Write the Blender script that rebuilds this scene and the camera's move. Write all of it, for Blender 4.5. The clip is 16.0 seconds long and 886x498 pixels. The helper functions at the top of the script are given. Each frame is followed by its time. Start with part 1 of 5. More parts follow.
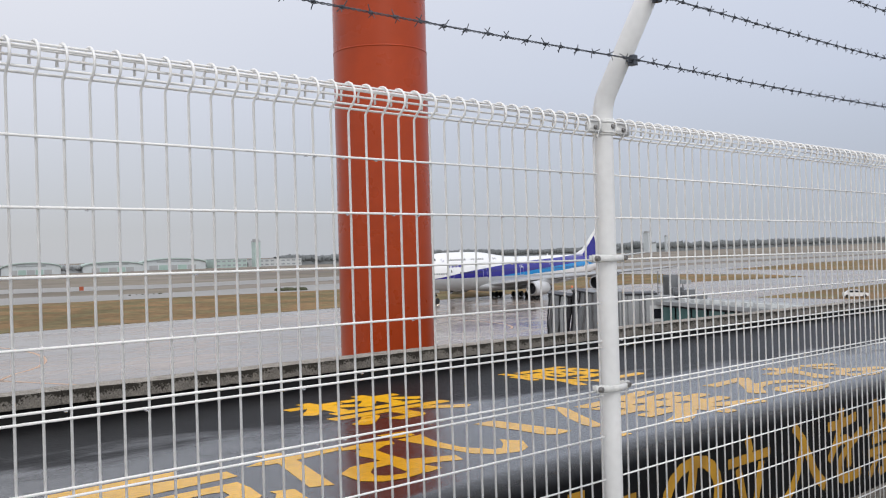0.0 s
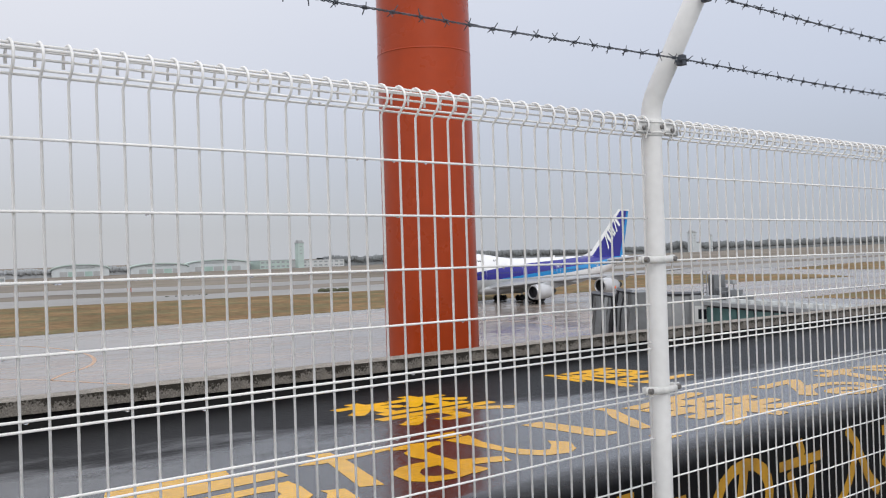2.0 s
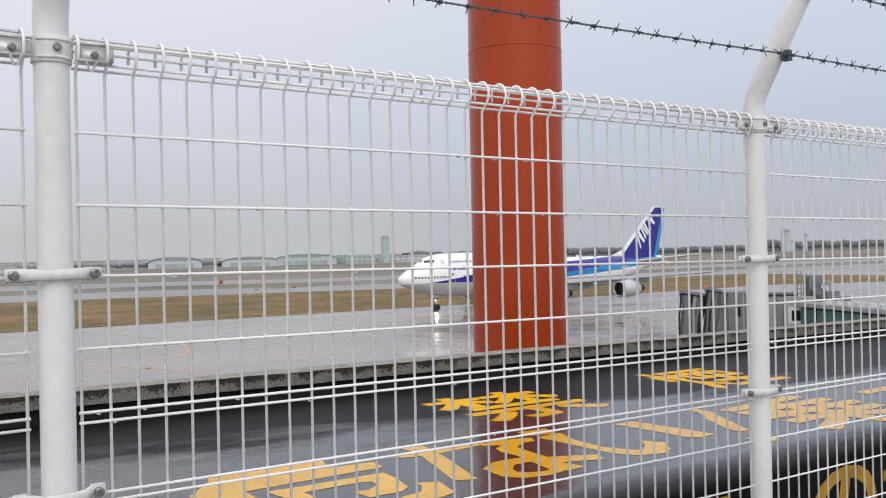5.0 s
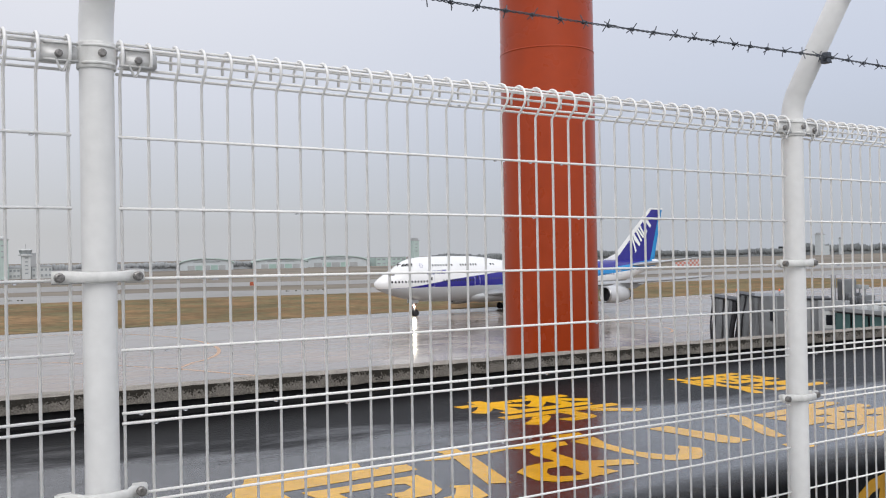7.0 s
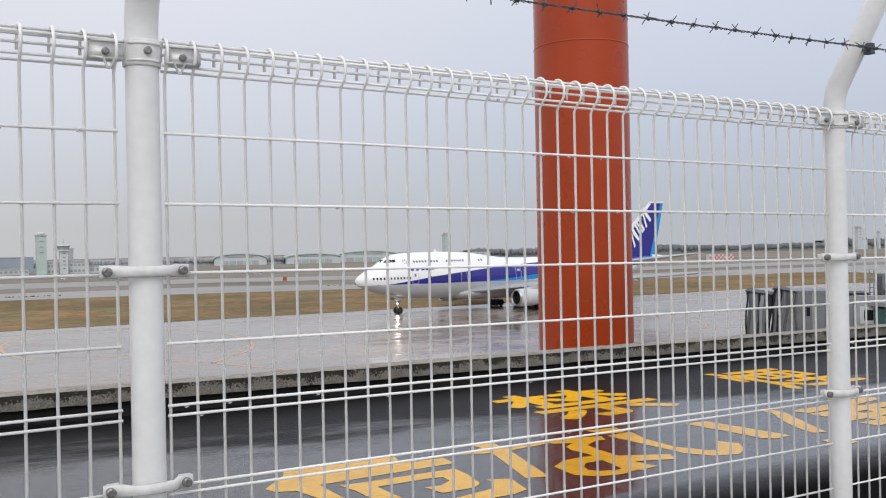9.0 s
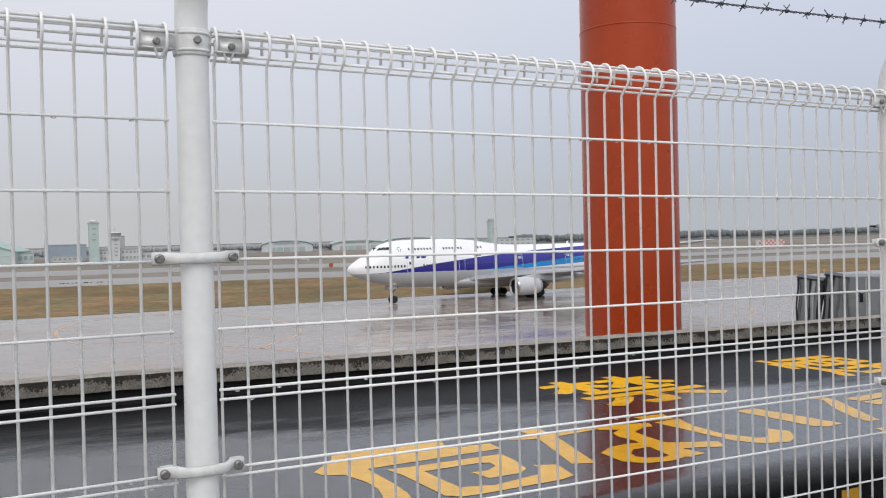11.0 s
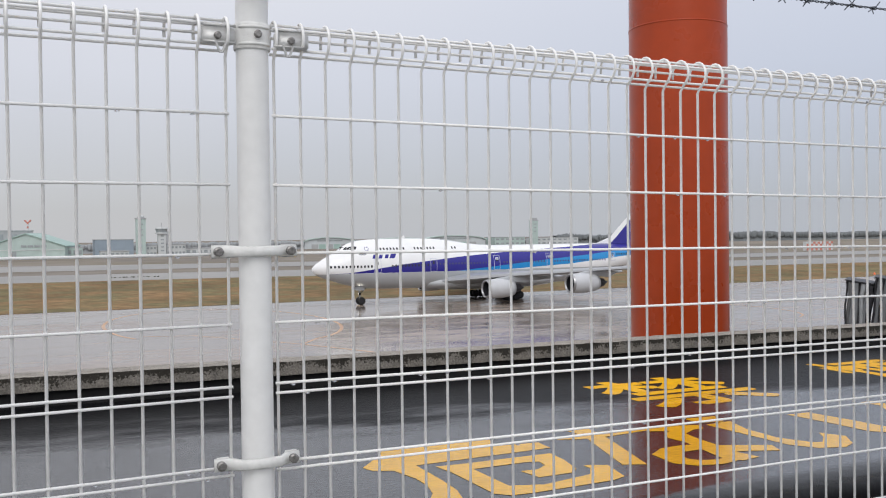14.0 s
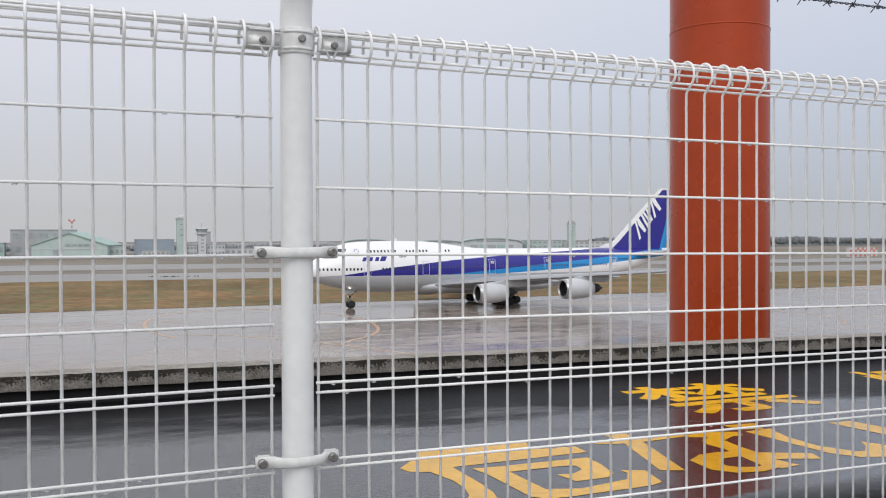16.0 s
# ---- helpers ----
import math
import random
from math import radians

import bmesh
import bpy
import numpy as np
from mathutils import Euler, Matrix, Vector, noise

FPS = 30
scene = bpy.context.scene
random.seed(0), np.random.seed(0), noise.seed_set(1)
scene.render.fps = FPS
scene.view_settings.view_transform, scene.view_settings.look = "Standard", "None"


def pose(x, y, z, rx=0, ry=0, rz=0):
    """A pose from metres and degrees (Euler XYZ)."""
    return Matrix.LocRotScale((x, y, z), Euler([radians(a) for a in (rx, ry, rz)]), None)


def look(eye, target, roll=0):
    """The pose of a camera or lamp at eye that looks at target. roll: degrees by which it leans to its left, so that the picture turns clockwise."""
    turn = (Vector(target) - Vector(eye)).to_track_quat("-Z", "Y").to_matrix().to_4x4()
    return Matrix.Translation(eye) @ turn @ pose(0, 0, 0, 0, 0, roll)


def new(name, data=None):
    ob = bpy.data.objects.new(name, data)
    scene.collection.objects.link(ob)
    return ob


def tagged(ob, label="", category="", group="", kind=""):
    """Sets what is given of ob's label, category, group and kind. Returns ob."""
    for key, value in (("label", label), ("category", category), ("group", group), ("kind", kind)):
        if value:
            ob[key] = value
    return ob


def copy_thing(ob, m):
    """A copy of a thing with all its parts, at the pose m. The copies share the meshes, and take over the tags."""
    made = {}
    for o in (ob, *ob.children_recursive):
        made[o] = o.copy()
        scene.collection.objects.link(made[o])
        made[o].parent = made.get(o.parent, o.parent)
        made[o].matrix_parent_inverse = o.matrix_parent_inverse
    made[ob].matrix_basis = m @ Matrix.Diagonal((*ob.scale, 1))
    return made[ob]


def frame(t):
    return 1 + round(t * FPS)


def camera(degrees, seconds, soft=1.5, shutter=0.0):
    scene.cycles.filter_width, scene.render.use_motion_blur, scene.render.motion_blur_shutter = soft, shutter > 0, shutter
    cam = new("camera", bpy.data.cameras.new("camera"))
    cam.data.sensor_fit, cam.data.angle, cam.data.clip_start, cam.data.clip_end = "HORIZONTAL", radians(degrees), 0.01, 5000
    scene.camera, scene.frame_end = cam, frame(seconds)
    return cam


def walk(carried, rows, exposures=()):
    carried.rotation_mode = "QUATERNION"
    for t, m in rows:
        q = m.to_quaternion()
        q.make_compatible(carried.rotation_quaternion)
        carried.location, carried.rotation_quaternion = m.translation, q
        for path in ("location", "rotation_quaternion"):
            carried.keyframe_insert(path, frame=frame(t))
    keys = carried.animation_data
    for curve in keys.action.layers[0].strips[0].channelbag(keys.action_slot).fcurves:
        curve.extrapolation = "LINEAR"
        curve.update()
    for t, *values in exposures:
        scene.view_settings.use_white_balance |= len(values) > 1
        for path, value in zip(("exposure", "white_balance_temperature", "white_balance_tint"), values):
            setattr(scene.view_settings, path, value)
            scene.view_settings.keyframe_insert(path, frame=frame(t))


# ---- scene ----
cam = camera(51.6, 16.0, soft=1.1)
PATH = [
    (0, (-0.293, -1.789, 1.538), (1.047, -0.305, 1.542), -1.6),
    (0.5, (-0.3, -1.789, 1.539), (1.026, -0.292, 1.547), -1.5),
    (1, (-0.307, -1.793, 1.54), (1.001, -0.281, 1.545), -1.7),
    (1.5, (-0.313, -1.789, 1.541), (0.995, -0.276, 1.547), -1.8),
    (2, (-0.317, -1.787, 1.542), (0.954, -0.243, 1.55), -1.8),
    (2.5, (-0.324, -1.787, 1.542), (0.944, -0.24, 1.551), -1.8),
    (3, (-0.335, -1.783, 1.542), (0.893, -0.205, 1.545), -1.7),
    (3.5, (-0.339, -1.784, 1.543), (0.861, -0.185, 1.547), -1.6),
    (6, (-0.368, -1.779, 1.545), (0.715, -0.097, 1.548), -1.0),
    (6.5, (-0.371, -1.78, 1.547), (0.703, -0.093, 1.552), -1.0),
    (7, (-0.373, -1.777, 1.547), (0.697, -0.086, 1.558), -1.0),
    (7.5, (-0.378, -1.775, 1.546), (0.679, -0.077, 1.548), -0.9),
    (8, (-0.381, -1.776, 1.546), (0.662, -0.069, 1.549), -1.0),
    (8.5, (-0.389, -1.774, 1.547), (0.634, -0.055, 1.553), -0.9),
    (9, (-0.391, -1.773, 1.546), (0.619, -0.047, 1.547), -1.1),
    (9.5, (-0.391, -1.774, 1.548), (0.585, -0.029, 1.555), -1.3),
    (10, (-0.39, -1.778, 1.549), (0.563, -0.019, 1.546), -1.8),
    (12.5, (-0.411, -1.764, 1.54), (0.465, 0.033, 1.487), -0.1),
    (13, (-0.415, -1.76, 1.54), (0.44, 0.048, 1.493), -0.5),
    (13.5, (-0.418, -1.755, 1.541), (0.425, 0.058, 1.504), -0.6),
    (14, (-0.417, -1.751, 1.541), (0.425, 0.063, 1.512), -0.7),
    (14.5, (-0.421, -1.759, 1.54), (0.404, 0.062, 1.515), -0.5),
    (15, (-0.426, -1.762, 1.54), (0.37, 0.073, 1.515), -0.3),
    (15.5, (-0.426, -1.761, 1.54), (0.357, 0.079, 1.51), -0.2),
    (16, (-0.427, -1.761, 1.542), (0.341, 0.085, 1.519), -0.2),
]
walk(cam, [(t, look(eye, target, roll)) for t, eye, target, roll in PATH], [(0, 0.0), (3.5, -0.01), (10, -0.03), (12.5, -0.06), (16, -0.05)])

# ---- world and light ----
GZ = -9.08          # level of the apron
world = bpy.data.worlds.new("overcast")
scene.world = world
world.use_nodes = True
wn, wl = world.node_tree.nodes, world.node_tree.links
bg = wn["Background"]
sky = wn.new("ShaderNodeTexSky")
sky.sky_type, sky.sun_disc, sky.sun_elevation, sky.sun_rotation = "NISHITA", False, radians(50), radians(200)
tc = wn.new("ShaderNodeTexCoord")
sep = wn.new("ShaderNodeSeparateXYZ")
ramp = wn.new("ShaderNodeValToRGB")
els = ramp.color_ramp.elements
els[0].position, els[0].color = 0.0, (0.49, 0.503, 0.54, 1)
els[1].position, els[1].color = 1.0, (0.92, 0.935, 0.99, 1)
for p, c in ((0.03, (0.476, 0.489, 0.528, 1)), (0.08, (0.530, 0.546, 0.600, 1)), (0.17, (0.64, 0.66, 0.735, 1)), (0.30, (0.75, 0.765, 0.835, 1)), (0.55, (0.85, 0.865, 0.93, 1))):
    e = els.new(p)
    e.color = c
cloud = wn.new("ShaderNodeTexNoise")
cloud.inputs["Scale"].default_value, cloud.inputs["Detail"].default_value = 2.5, 3
cmix = wn.new("ShaderNodeMix")
cmix.data_type, cmix.blend_type = "RGBA", "OVERLAY"
cmix.inputs[0].default_value = 0.10
smix = wn.new("ShaderNodeMix")
smix.data_type = "RGBA"
smix.inputs[0].default_value = 0.01
wl.new(tc.outputs["Generated"], sep.inputs[0])
wl.new(sep.outputs["Z"], ramp.inputs[0])
wl.new(tc.outputs["Generated"], cloud.inputs["Vector"])
wl.new(ramp.outputs[0], cmix.inputs["A"])
wl.new(cloud.outputs["Fac"], cmix.inputs["B"])
wl.new(cmix.outputs["Result"], smix.inputs["A"])
wl.new(sky.outputs[0], smix.inputs["B"])
# the rain cloud thickens towards +x
side = wn.new("ShaderNodeValToRGB")
side.color_ramp.elements[0].position, side.color_ramp.elements[0].color = 0.15, (1.0, 0.985, 0.962, 1)
side.color_ramp.elements[1].position, side.color_ramp.elements[1].color = 0.95, (0.80, 0.84, 0.90, 1)
thick = wn.new("ShaderNodeMix")
thick.data_type, thick.blend_type = "RGBA", "MULTIPLY"
thick.inputs[0].default_value = 1.0
wl.new(sep.outputs["X"], side.inputs[0])
wl.new(smix.outputs["Result"], thick.inputs["A"])
wl.new(side.outputs[0], thick.inputs["B"])
wl.new(thick.outputs["Result"], bg.inputs["Color"])
bg.inputs["Strength"].default_value = 1.06
sun = new("sun", bpy.data.lights.new("sun", "SUN"))
sun.data.energy, sun.data.angle, sun.data.color = 1.08, radians(40), (1, 0.98, 0.95)
sun.matrix_world = look((0, 0, 30), (14, 32, 0))
scene.view_settings.exposure = 0.0


# ---- materials ----
def mat(name, col, rough=0.5, metal=0.0, var=0.12, scale=8.0, bump=0.0, bscale=60.0, var2=0.0, scale2=0.8, rvar=0.0, coat=0.0, spec=0.5, rnd=0.0, col2=None, cut=(0.42, 0.6)):
    """A surface with tone variation at two scales, roughness variation and fine relief (object space, metres)."""
    m = bpy.data.materials.new(name)
    m.use_nodes = True
    n, l = m.node_tree.nodes, m.node_tree.links
    b = n["Principled BSDF"]
    b.inputs["Metallic"].default_value = metal
    b.inputs["Roughness"].default_value = rough
    b.inputs["Coat Weight"].default_value = coat
    b.inputs["Coat Roughness"].default_value = 0.08
    b.inputs["Specular IOR Level"].default_value = spec
    t = n.new("ShaderNodeTexCoord")
    geo = n.new("ShaderNodeNewGeometry")
    def noise_at(s, detail=4):
        x = n.new("ShaderNodeTexNoise")
        x.inputs["Scale"].default_value, x.inputs["Detail"].default_value = s, detail
        l.new(geo.outputs["Position"] if rnd < 0 else t.outputs["Object"], x.inputs["Vector"])
        return x.outputs["Fac"]
    def ranged(sock, lo, hi, a=0.3, z=0.7):
        r = n.new("ShaderNodeMapRange")
        r.inputs[1].default_value, r.inputs[2].default_value, r.inputs[3].default_value, r.inputs[4].default_value = a, z, lo, hi
        l.new(sock, r.inputs[0])
        return r.outputs[0]
    f1, f2 = noise_at(scale), noise_at(scale2)
    mul = n.new("ShaderNodeMath")
    mul.operation = "MULTIPLY"
    l.new(ranged(f1, 1 - var, 1 + var), mul.inputs[0])
    l.new(ranged(f2, 1 - var2, 1 + var2), mul.inputs[1])
    last = mul.outputs[0]
    if rnd > 0:
        oi = n.new("ShaderNodeObjectInfo")
        m2 = n.new("ShaderNodeMath")
        m2.operation = "MULTIPLY"
        l.new(last, m2.inputs[0])
        l.new(ranged(oi.outputs["Random"], 1 - rnd, 1 + rnd, 0, 1), m2.inputs[1])
        last = m2.outputs[0]
    vm = n.new("ShaderNodeVectorMath")
    vm.operation = "SCALE"
    if col2:
        cm = n.new("ShaderNodeMix")
        cm.data_type = "RGBA"
        cm.inputs["A"].default_value, cm.inputs["B"].default_value = (*col, 1), (*col2, 1)
        l.new(ranged(noise_at(scale2 * 1.7, 6), 0, 1, *cut), cm.inputs["Factor"])
        l.new(cm.outputs["Result"], vm.inputs[0])
    else:
        vm.inputs[0].default_value = col
    l.new(last, vm.inputs["Scale"])
    l.new(vm.outputs[0], b.inputs["Base Color"])
    if rvar:
        l.new(ranged(noise_at(scale2 * 2.3), max(0.02, rough - rvar), rough + rvar), b.inputs["Roughness"])
    if bump:
        bp = n.new("ShaderNodeBump")
        bp.inputs["Strength"].default_value, bp.inputs["Distance"].default_value = bump, 0.01
        l.new(noise_at(bscale), bp.inputs["Height"])
        l.new(bp.outputs[0], b.inputs["Normal"])
    return m


def glow(name, col, strength):
    m = bpy.data.materials.new(name)
    m.use_nodes = True
    b = m.node_tree.nodes["Principled BSDF"]
    b.inputs["Emission Color"].default_value, b.inputs["Emission Strength"].default_value = (*col, 1), strength
    return m


WIRE = mat("white_coated_wire", (0.93, 0.925, 0.91), 0.32, var=0.05, scale=30, var2=0.05, scale2=5, bump=0.05, bscale=200)
POST = mat("white_painted_post", (0.82, 0.82, 0.81), 0.35, var=0.03, scale=40, var2=0.04, scale2=6, bump=0.04, bscale=150)
BAND = mat("cast_white_bracket", (0.74, 0.74, 0.72), 0.4, var=0.07, scale=60, var2=0.06, scale2=15, bump=0.1, bscale=250)
GALV = mat("galvanised_plate", (0.60, 0.60, 0.59), 0.38, 0.35, var=0.12, scale=60, bump=0.1, bscale=250)
BOLT = mat("weathered_bolt", (0.26, 0.25, 0.24), 0.42, 0.8, var=0.4, scale=250)
BARB = mat("galvanised_barbed_wire", (0.10, 0.11, 0.13), 0.5, 0.5, var=0.4, scale=120)
DROP = mat("water_drop", (0.8, 0.82, 0.85), 0.03, var=0.0)
DROP.node_tree.nodes["Principled BSDF"].inputs["Transmission Weight"].default_value = 0.8
RED = mat("red_oxide_paint", (0.41, 0.053, 0.011), 0.30, var=0.05, scale=9, var2=0.09, scale2=1.3, bump=0.05, bscale=30, rvar=0.06, coat=0.04, spec=0.3)
ROOF = mat("wet_black_membrane", (0.0075, 0.0075, 0.0085), 0.20, var=0.25, scale=14, var2=0.25, scale2=1.8, bump=0.16, bscale=22, rvar=0.10, coat=0.30, spec=0.45)


def wet_and_drained(m, coat=0.42, spec=0.62):
    """Standing water leaves gloss in streaks; the drained strip beside the upstand stays dull."""
    n, l = m.node_tree.nodes, m.node_tree.links
    b = n["Principled BSDF"]
    t = n.new("ShaderNodeTexCoord")
    mp = n.new("ShaderNodeMapping")
    mp.inputs["Scale"].default_value = (1.1, 3.4, 1.0)
    l.new(t.outputs["Object"], mp.inputs[0])
    nz = n.new("ShaderNodeTexNoise")
    nz.inputs["Scale"].default_value, nz.inputs["Detail"].default_value, nz.inputs["Roughness"].default_value = 1.5, 5, 0.6
    l.new(mp.outputs[0], nz.inputs["Vector"])
    sp = n.new("ShaderNodeSeparateXYZ")
    l.new(t.outputs["Object"], sp.inputs[0])
    edge = n.new("ShaderNodeMapRange")
    for i, v in enumerate((1.28, 2.15, 0.0, 0.98)):
        edge.inputs[i + 1].default_value = v
    fall = n.new("ShaderNodeMath")
    fall.operation, fall.inputs[1].default_value = "MULTIPLY_ADD", 0.13
    l.new(sp.outputs["X"], fall.inputs[0])
    l.new(sp.outputs["Y"], fall.inputs[2])
    l.new(fall.outputs[0], edge.inputs[0])
    add = n.new("ShaderNodeMath")
    add.operation = "ADD"
    spread = n.new("ShaderNodeMapRange")
    spread.clamp = False
    for i, v in enumerate((0.3, 0.7, 0.15, 0.80)):
        spread.inputs[i + 1].default_value = v
    l.new(nz.outputs["Fac"], spread.inputs[0])
    l.new(spread.outputs[0], add.inputs[0])
    l.new(edge.outputs[0], add.inputs[1])
    dry = n.new("ShaderNodeMapRange")
    dry.interpolation_type = "SMOOTHSTEP"
    dry.inputs[1].default_value, dry.inputs[2].default_value = 0.60, 1.26
    l.new(add.outputs[0], dry.inputs[0])
    # water runs off where the membrane turns down
    gn = n.new("ShaderNodeNewGeometry")
    sn = n.new("ShaderNodeSeparateXYZ")
    l.new(gn.outputs["Normal"], sn.inputs[0])
    steep = n.new("ShaderNodeMapRange")
    steep.interpolation_type = "SMOOTHSTEP"
    for i, v in enumerate((0.25, 0.93, 1.0, 0.0)):
        steep.inputs[i + 1].default_value = v
    l.new(sn.outputs["Z"], steep.inputs[0])
    dull = n.new("ShaderNodeMath")
    dull.operation = "MAXIMUM"
    l.new(dry.outputs[0], dull.inputs[0])
    l.new(steep.outputs[0], dull.inputs[1])
    for name, wet, drained in (("Roughness", 0.20, 0.42), ("Coat Weight", coat, 0.0), ("Specular IOR Level", spec, 0.06)):
        r = n.new("ShaderNodeMapRange")
        r.inputs[3].default_value, r.inputs[4].default_value = wet, drained
        l.new(dull.outputs[0], r.inputs[0])
        l.new(r.outputs[0], b.inputs[name])
    b.inputs["Coat Roughness"].default_value = 0.13
    mp = n.new("ShaderNodeMapping")
    mp.inputs["Scale"].default_value = (2.6, 6.5, 1.0)
    l.new(t.outputs["Object"], mp.inputs[0])
    rip = n.new("ShaderNodeTexNoise")
    rip.inputs["Scale"].default_value, rip.inputs["Detail"].default_value = 11.0, 6
    l.new(mp.outputs[0], rip.inputs["Vector"])
    bp = n.new("ShaderNodeBump")
    bp.inputs["Strength"].default_value, bp.inputs["Distance"].default_value = 0.36, 0.010
    l.new(rip.outputs["Fac"], bp.inputs["Height"])
    l.new(bp.outputs[0], b.inputs["Normal"])


wet_and_drained(ROOF)
YELLOW = mat("yellow_road_paint", (0.84, 0.445, 0.008), 0.40, var=0.08, scale=25, var2=0.08, scale2=3, bump=0.20, bscale=60, coat=0.30)
wet_and_drained(YELLOW, 0.20, 0.42)
# the road-paint yellow again, blotched, with the front face's shade put into it
SHADEYELLOW = mat("shaded_yellow_paint", (0.52, 0.27, 0.012), 0.55, var=0.12, scale=18, var2=0.15, scale2=4, bump=0.2, bscale=60, col2=(0.30, 0.15, 0.010), cut=(0.40, 0.75))
KERB = mat("mossy_concrete", (0.195, 0.178, 0.155), 0.8, var=0.4, scale=120, var2=0.25, scale2=14, bump=0.7, bscale=70)


def mossy(m):
    """Black moss grows in patches along the arris; up-facing surfaces are scaled paler."""
    n, l = m.node_tree.nodes, m.node_tree.links
    b = n["Principled BSDF"]
    old = b.inputs["Base Color"].links[0].from_socket
    t = n.new("ShaderNodeTexCoord")
    sp = n.new("ShaderNodeSeparateXYZ")
    l.new(t.outputs["Object"], sp.inputs[0])
    grow = n.new("ShaderNodeMapRange")
    for i, v in enumerate((0.897, 0.950, -0.22, 0.25)):
        grow.inputs[i + 1].default_value = v
    l.new(sp.outputs["Z"], grow.inputs[0])
    last = grow.outputs[0]
    for s, d in ((13.0, 4), (90.0, 6)):
        nz = n.new("ShaderNodeTexNoise")
        nz.inputs["Scale"].default_value, nz.inputs["Detail"].default_value = s, d
        l.new(t.outputs["Object"], nz.inputs["Vector"])
        ad = n.new("ShaderNodeMath")
        ad.operation = "ADD"
        l.new(last, ad.inputs[0])
        l.new(nz.outputs["Fac"], ad.inputs[1])
        last = ad.outputs[0]
    fac = n.new("ShaderNodeMapRange")
    fac.inputs[1].default_value, fac.inputs[2].default_value = 1.02, 1.15
    l.new(last, fac.inputs[0])
    moss = n.new("ShaderNodeMix")
    moss.data_type = "RGBA"
    moss.inputs["B"].default_value = (0.026, 0.022, 0.016, 1)
    l.new(fac.outputs[0], moss.inputs["Factor"])
    l.new(old, moss.inputs["A"])
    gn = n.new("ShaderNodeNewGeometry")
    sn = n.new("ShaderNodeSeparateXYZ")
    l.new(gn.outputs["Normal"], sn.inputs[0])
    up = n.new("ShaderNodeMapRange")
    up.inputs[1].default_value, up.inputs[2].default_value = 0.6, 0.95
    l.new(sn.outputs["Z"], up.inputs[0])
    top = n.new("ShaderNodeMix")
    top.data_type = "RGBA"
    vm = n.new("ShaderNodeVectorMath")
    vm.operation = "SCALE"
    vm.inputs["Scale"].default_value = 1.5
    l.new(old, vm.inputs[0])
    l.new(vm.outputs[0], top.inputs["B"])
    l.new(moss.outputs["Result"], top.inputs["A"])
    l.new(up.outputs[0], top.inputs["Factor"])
    l.new(top.outputs["Result"], b.inputs["Base Color"])


mossy(KERB)
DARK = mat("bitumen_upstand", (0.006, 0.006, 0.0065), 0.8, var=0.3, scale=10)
DECK = mat("deck_concrete", (0.24, 0.24, 0.23), 0.5, var=0.12, scale=12, var2=0.15, scale2=0.7, bump=0.2)
WALLM = mat("unseen_back_wall", (0.68, 0.68, 0.66), 0.7, var=0.06, scale=2)
APRON = mat("wet_apron_concrete", (0.300, 0.248, 0.210), 0.2, var=0.10, scale=0.5, var2=0.2, scale2=0.035, bump=0.06, bscale=2.5, spec=0.33)


def puddled(m):
    """A film of rain lies in long shallow pools; the concrete between them is damp and duller."""
    n, l = m.node_tree.nodes, m.node_tree.links
    b = n["Principled BSDF"]
    t = n.new("ShaderNodeTexCoord")
    last = None
    for s, size, weight in (((0.6, 1.6, 1.0), 0.045, 0.65), ((1.0, 2.2, 1.0), 0.21, 0.35)):
        mp = n.new("ShaderNodeMapping")
        mp.inputs["Scale"].default_value = s
        l.new(t.outputs["Object"], mp.inputs[0])
        nz = n.new("ShaderNodeTexNoise")
        nz.inputs["Scale"].default_value, nz.inputs["Detail"].default_value = size, 5
        l.new(mp.outputs[0], nz.inputs["Vector"])
        w = n.new("ShaderNodeMath")
        w.operation, w.inputs[1].default_value = "MULTIPLY", weight
        l.new(nz.outputs["Fac"], w.inputs[0])
        if last is None:
            last = w.outputs[0]
        else:
            ad = n.new("ShaderNodeMath")
            ad.operation = "ADD"
            l.new(last, ad.inputs[0])
            l.new(w.outputs[0], ad.inputs[1])
            last = ad.outputs[0]
    pool = n.new("ShaderNodeMapRange")
    pool.interpolation_type = "SMOOTHSTEP"
    pool.inputs[1].default_value, pool.inputs[2].default_value = 0.42, 0.58
    l.new(last, pool.inputs[0])
    r = n.new("ShaderNodeMapRange")
    r.inputs[3].default_value, r.inputs[4].default_value = 0.26, 0.09
    l.new(pool.outputs[0], r.inputs[0])
    l.new(r.outputs[0], b.inputs["Roughness"])
    # soaked concrete is darker
    old = b.inputs["Base Color"].links[0].from_socket
    soak = n.new("ShaderNodeMapRange")
    soak.inputs[3].default_value, soak.inputs[4].default_value = 1.0, 0.72
    l.new(pool.outputs[0], soak.inputs[0])
    vm = n.new("ShaderNodeVectorMath")
    vm.operation = "SCALE"
    l.new(old, vm.inputs[0])
    l.new(soak.outputs[0], vm.inputs["Scale"])
    l.new(vm.outputs[0], b.inputs["Base Color"])


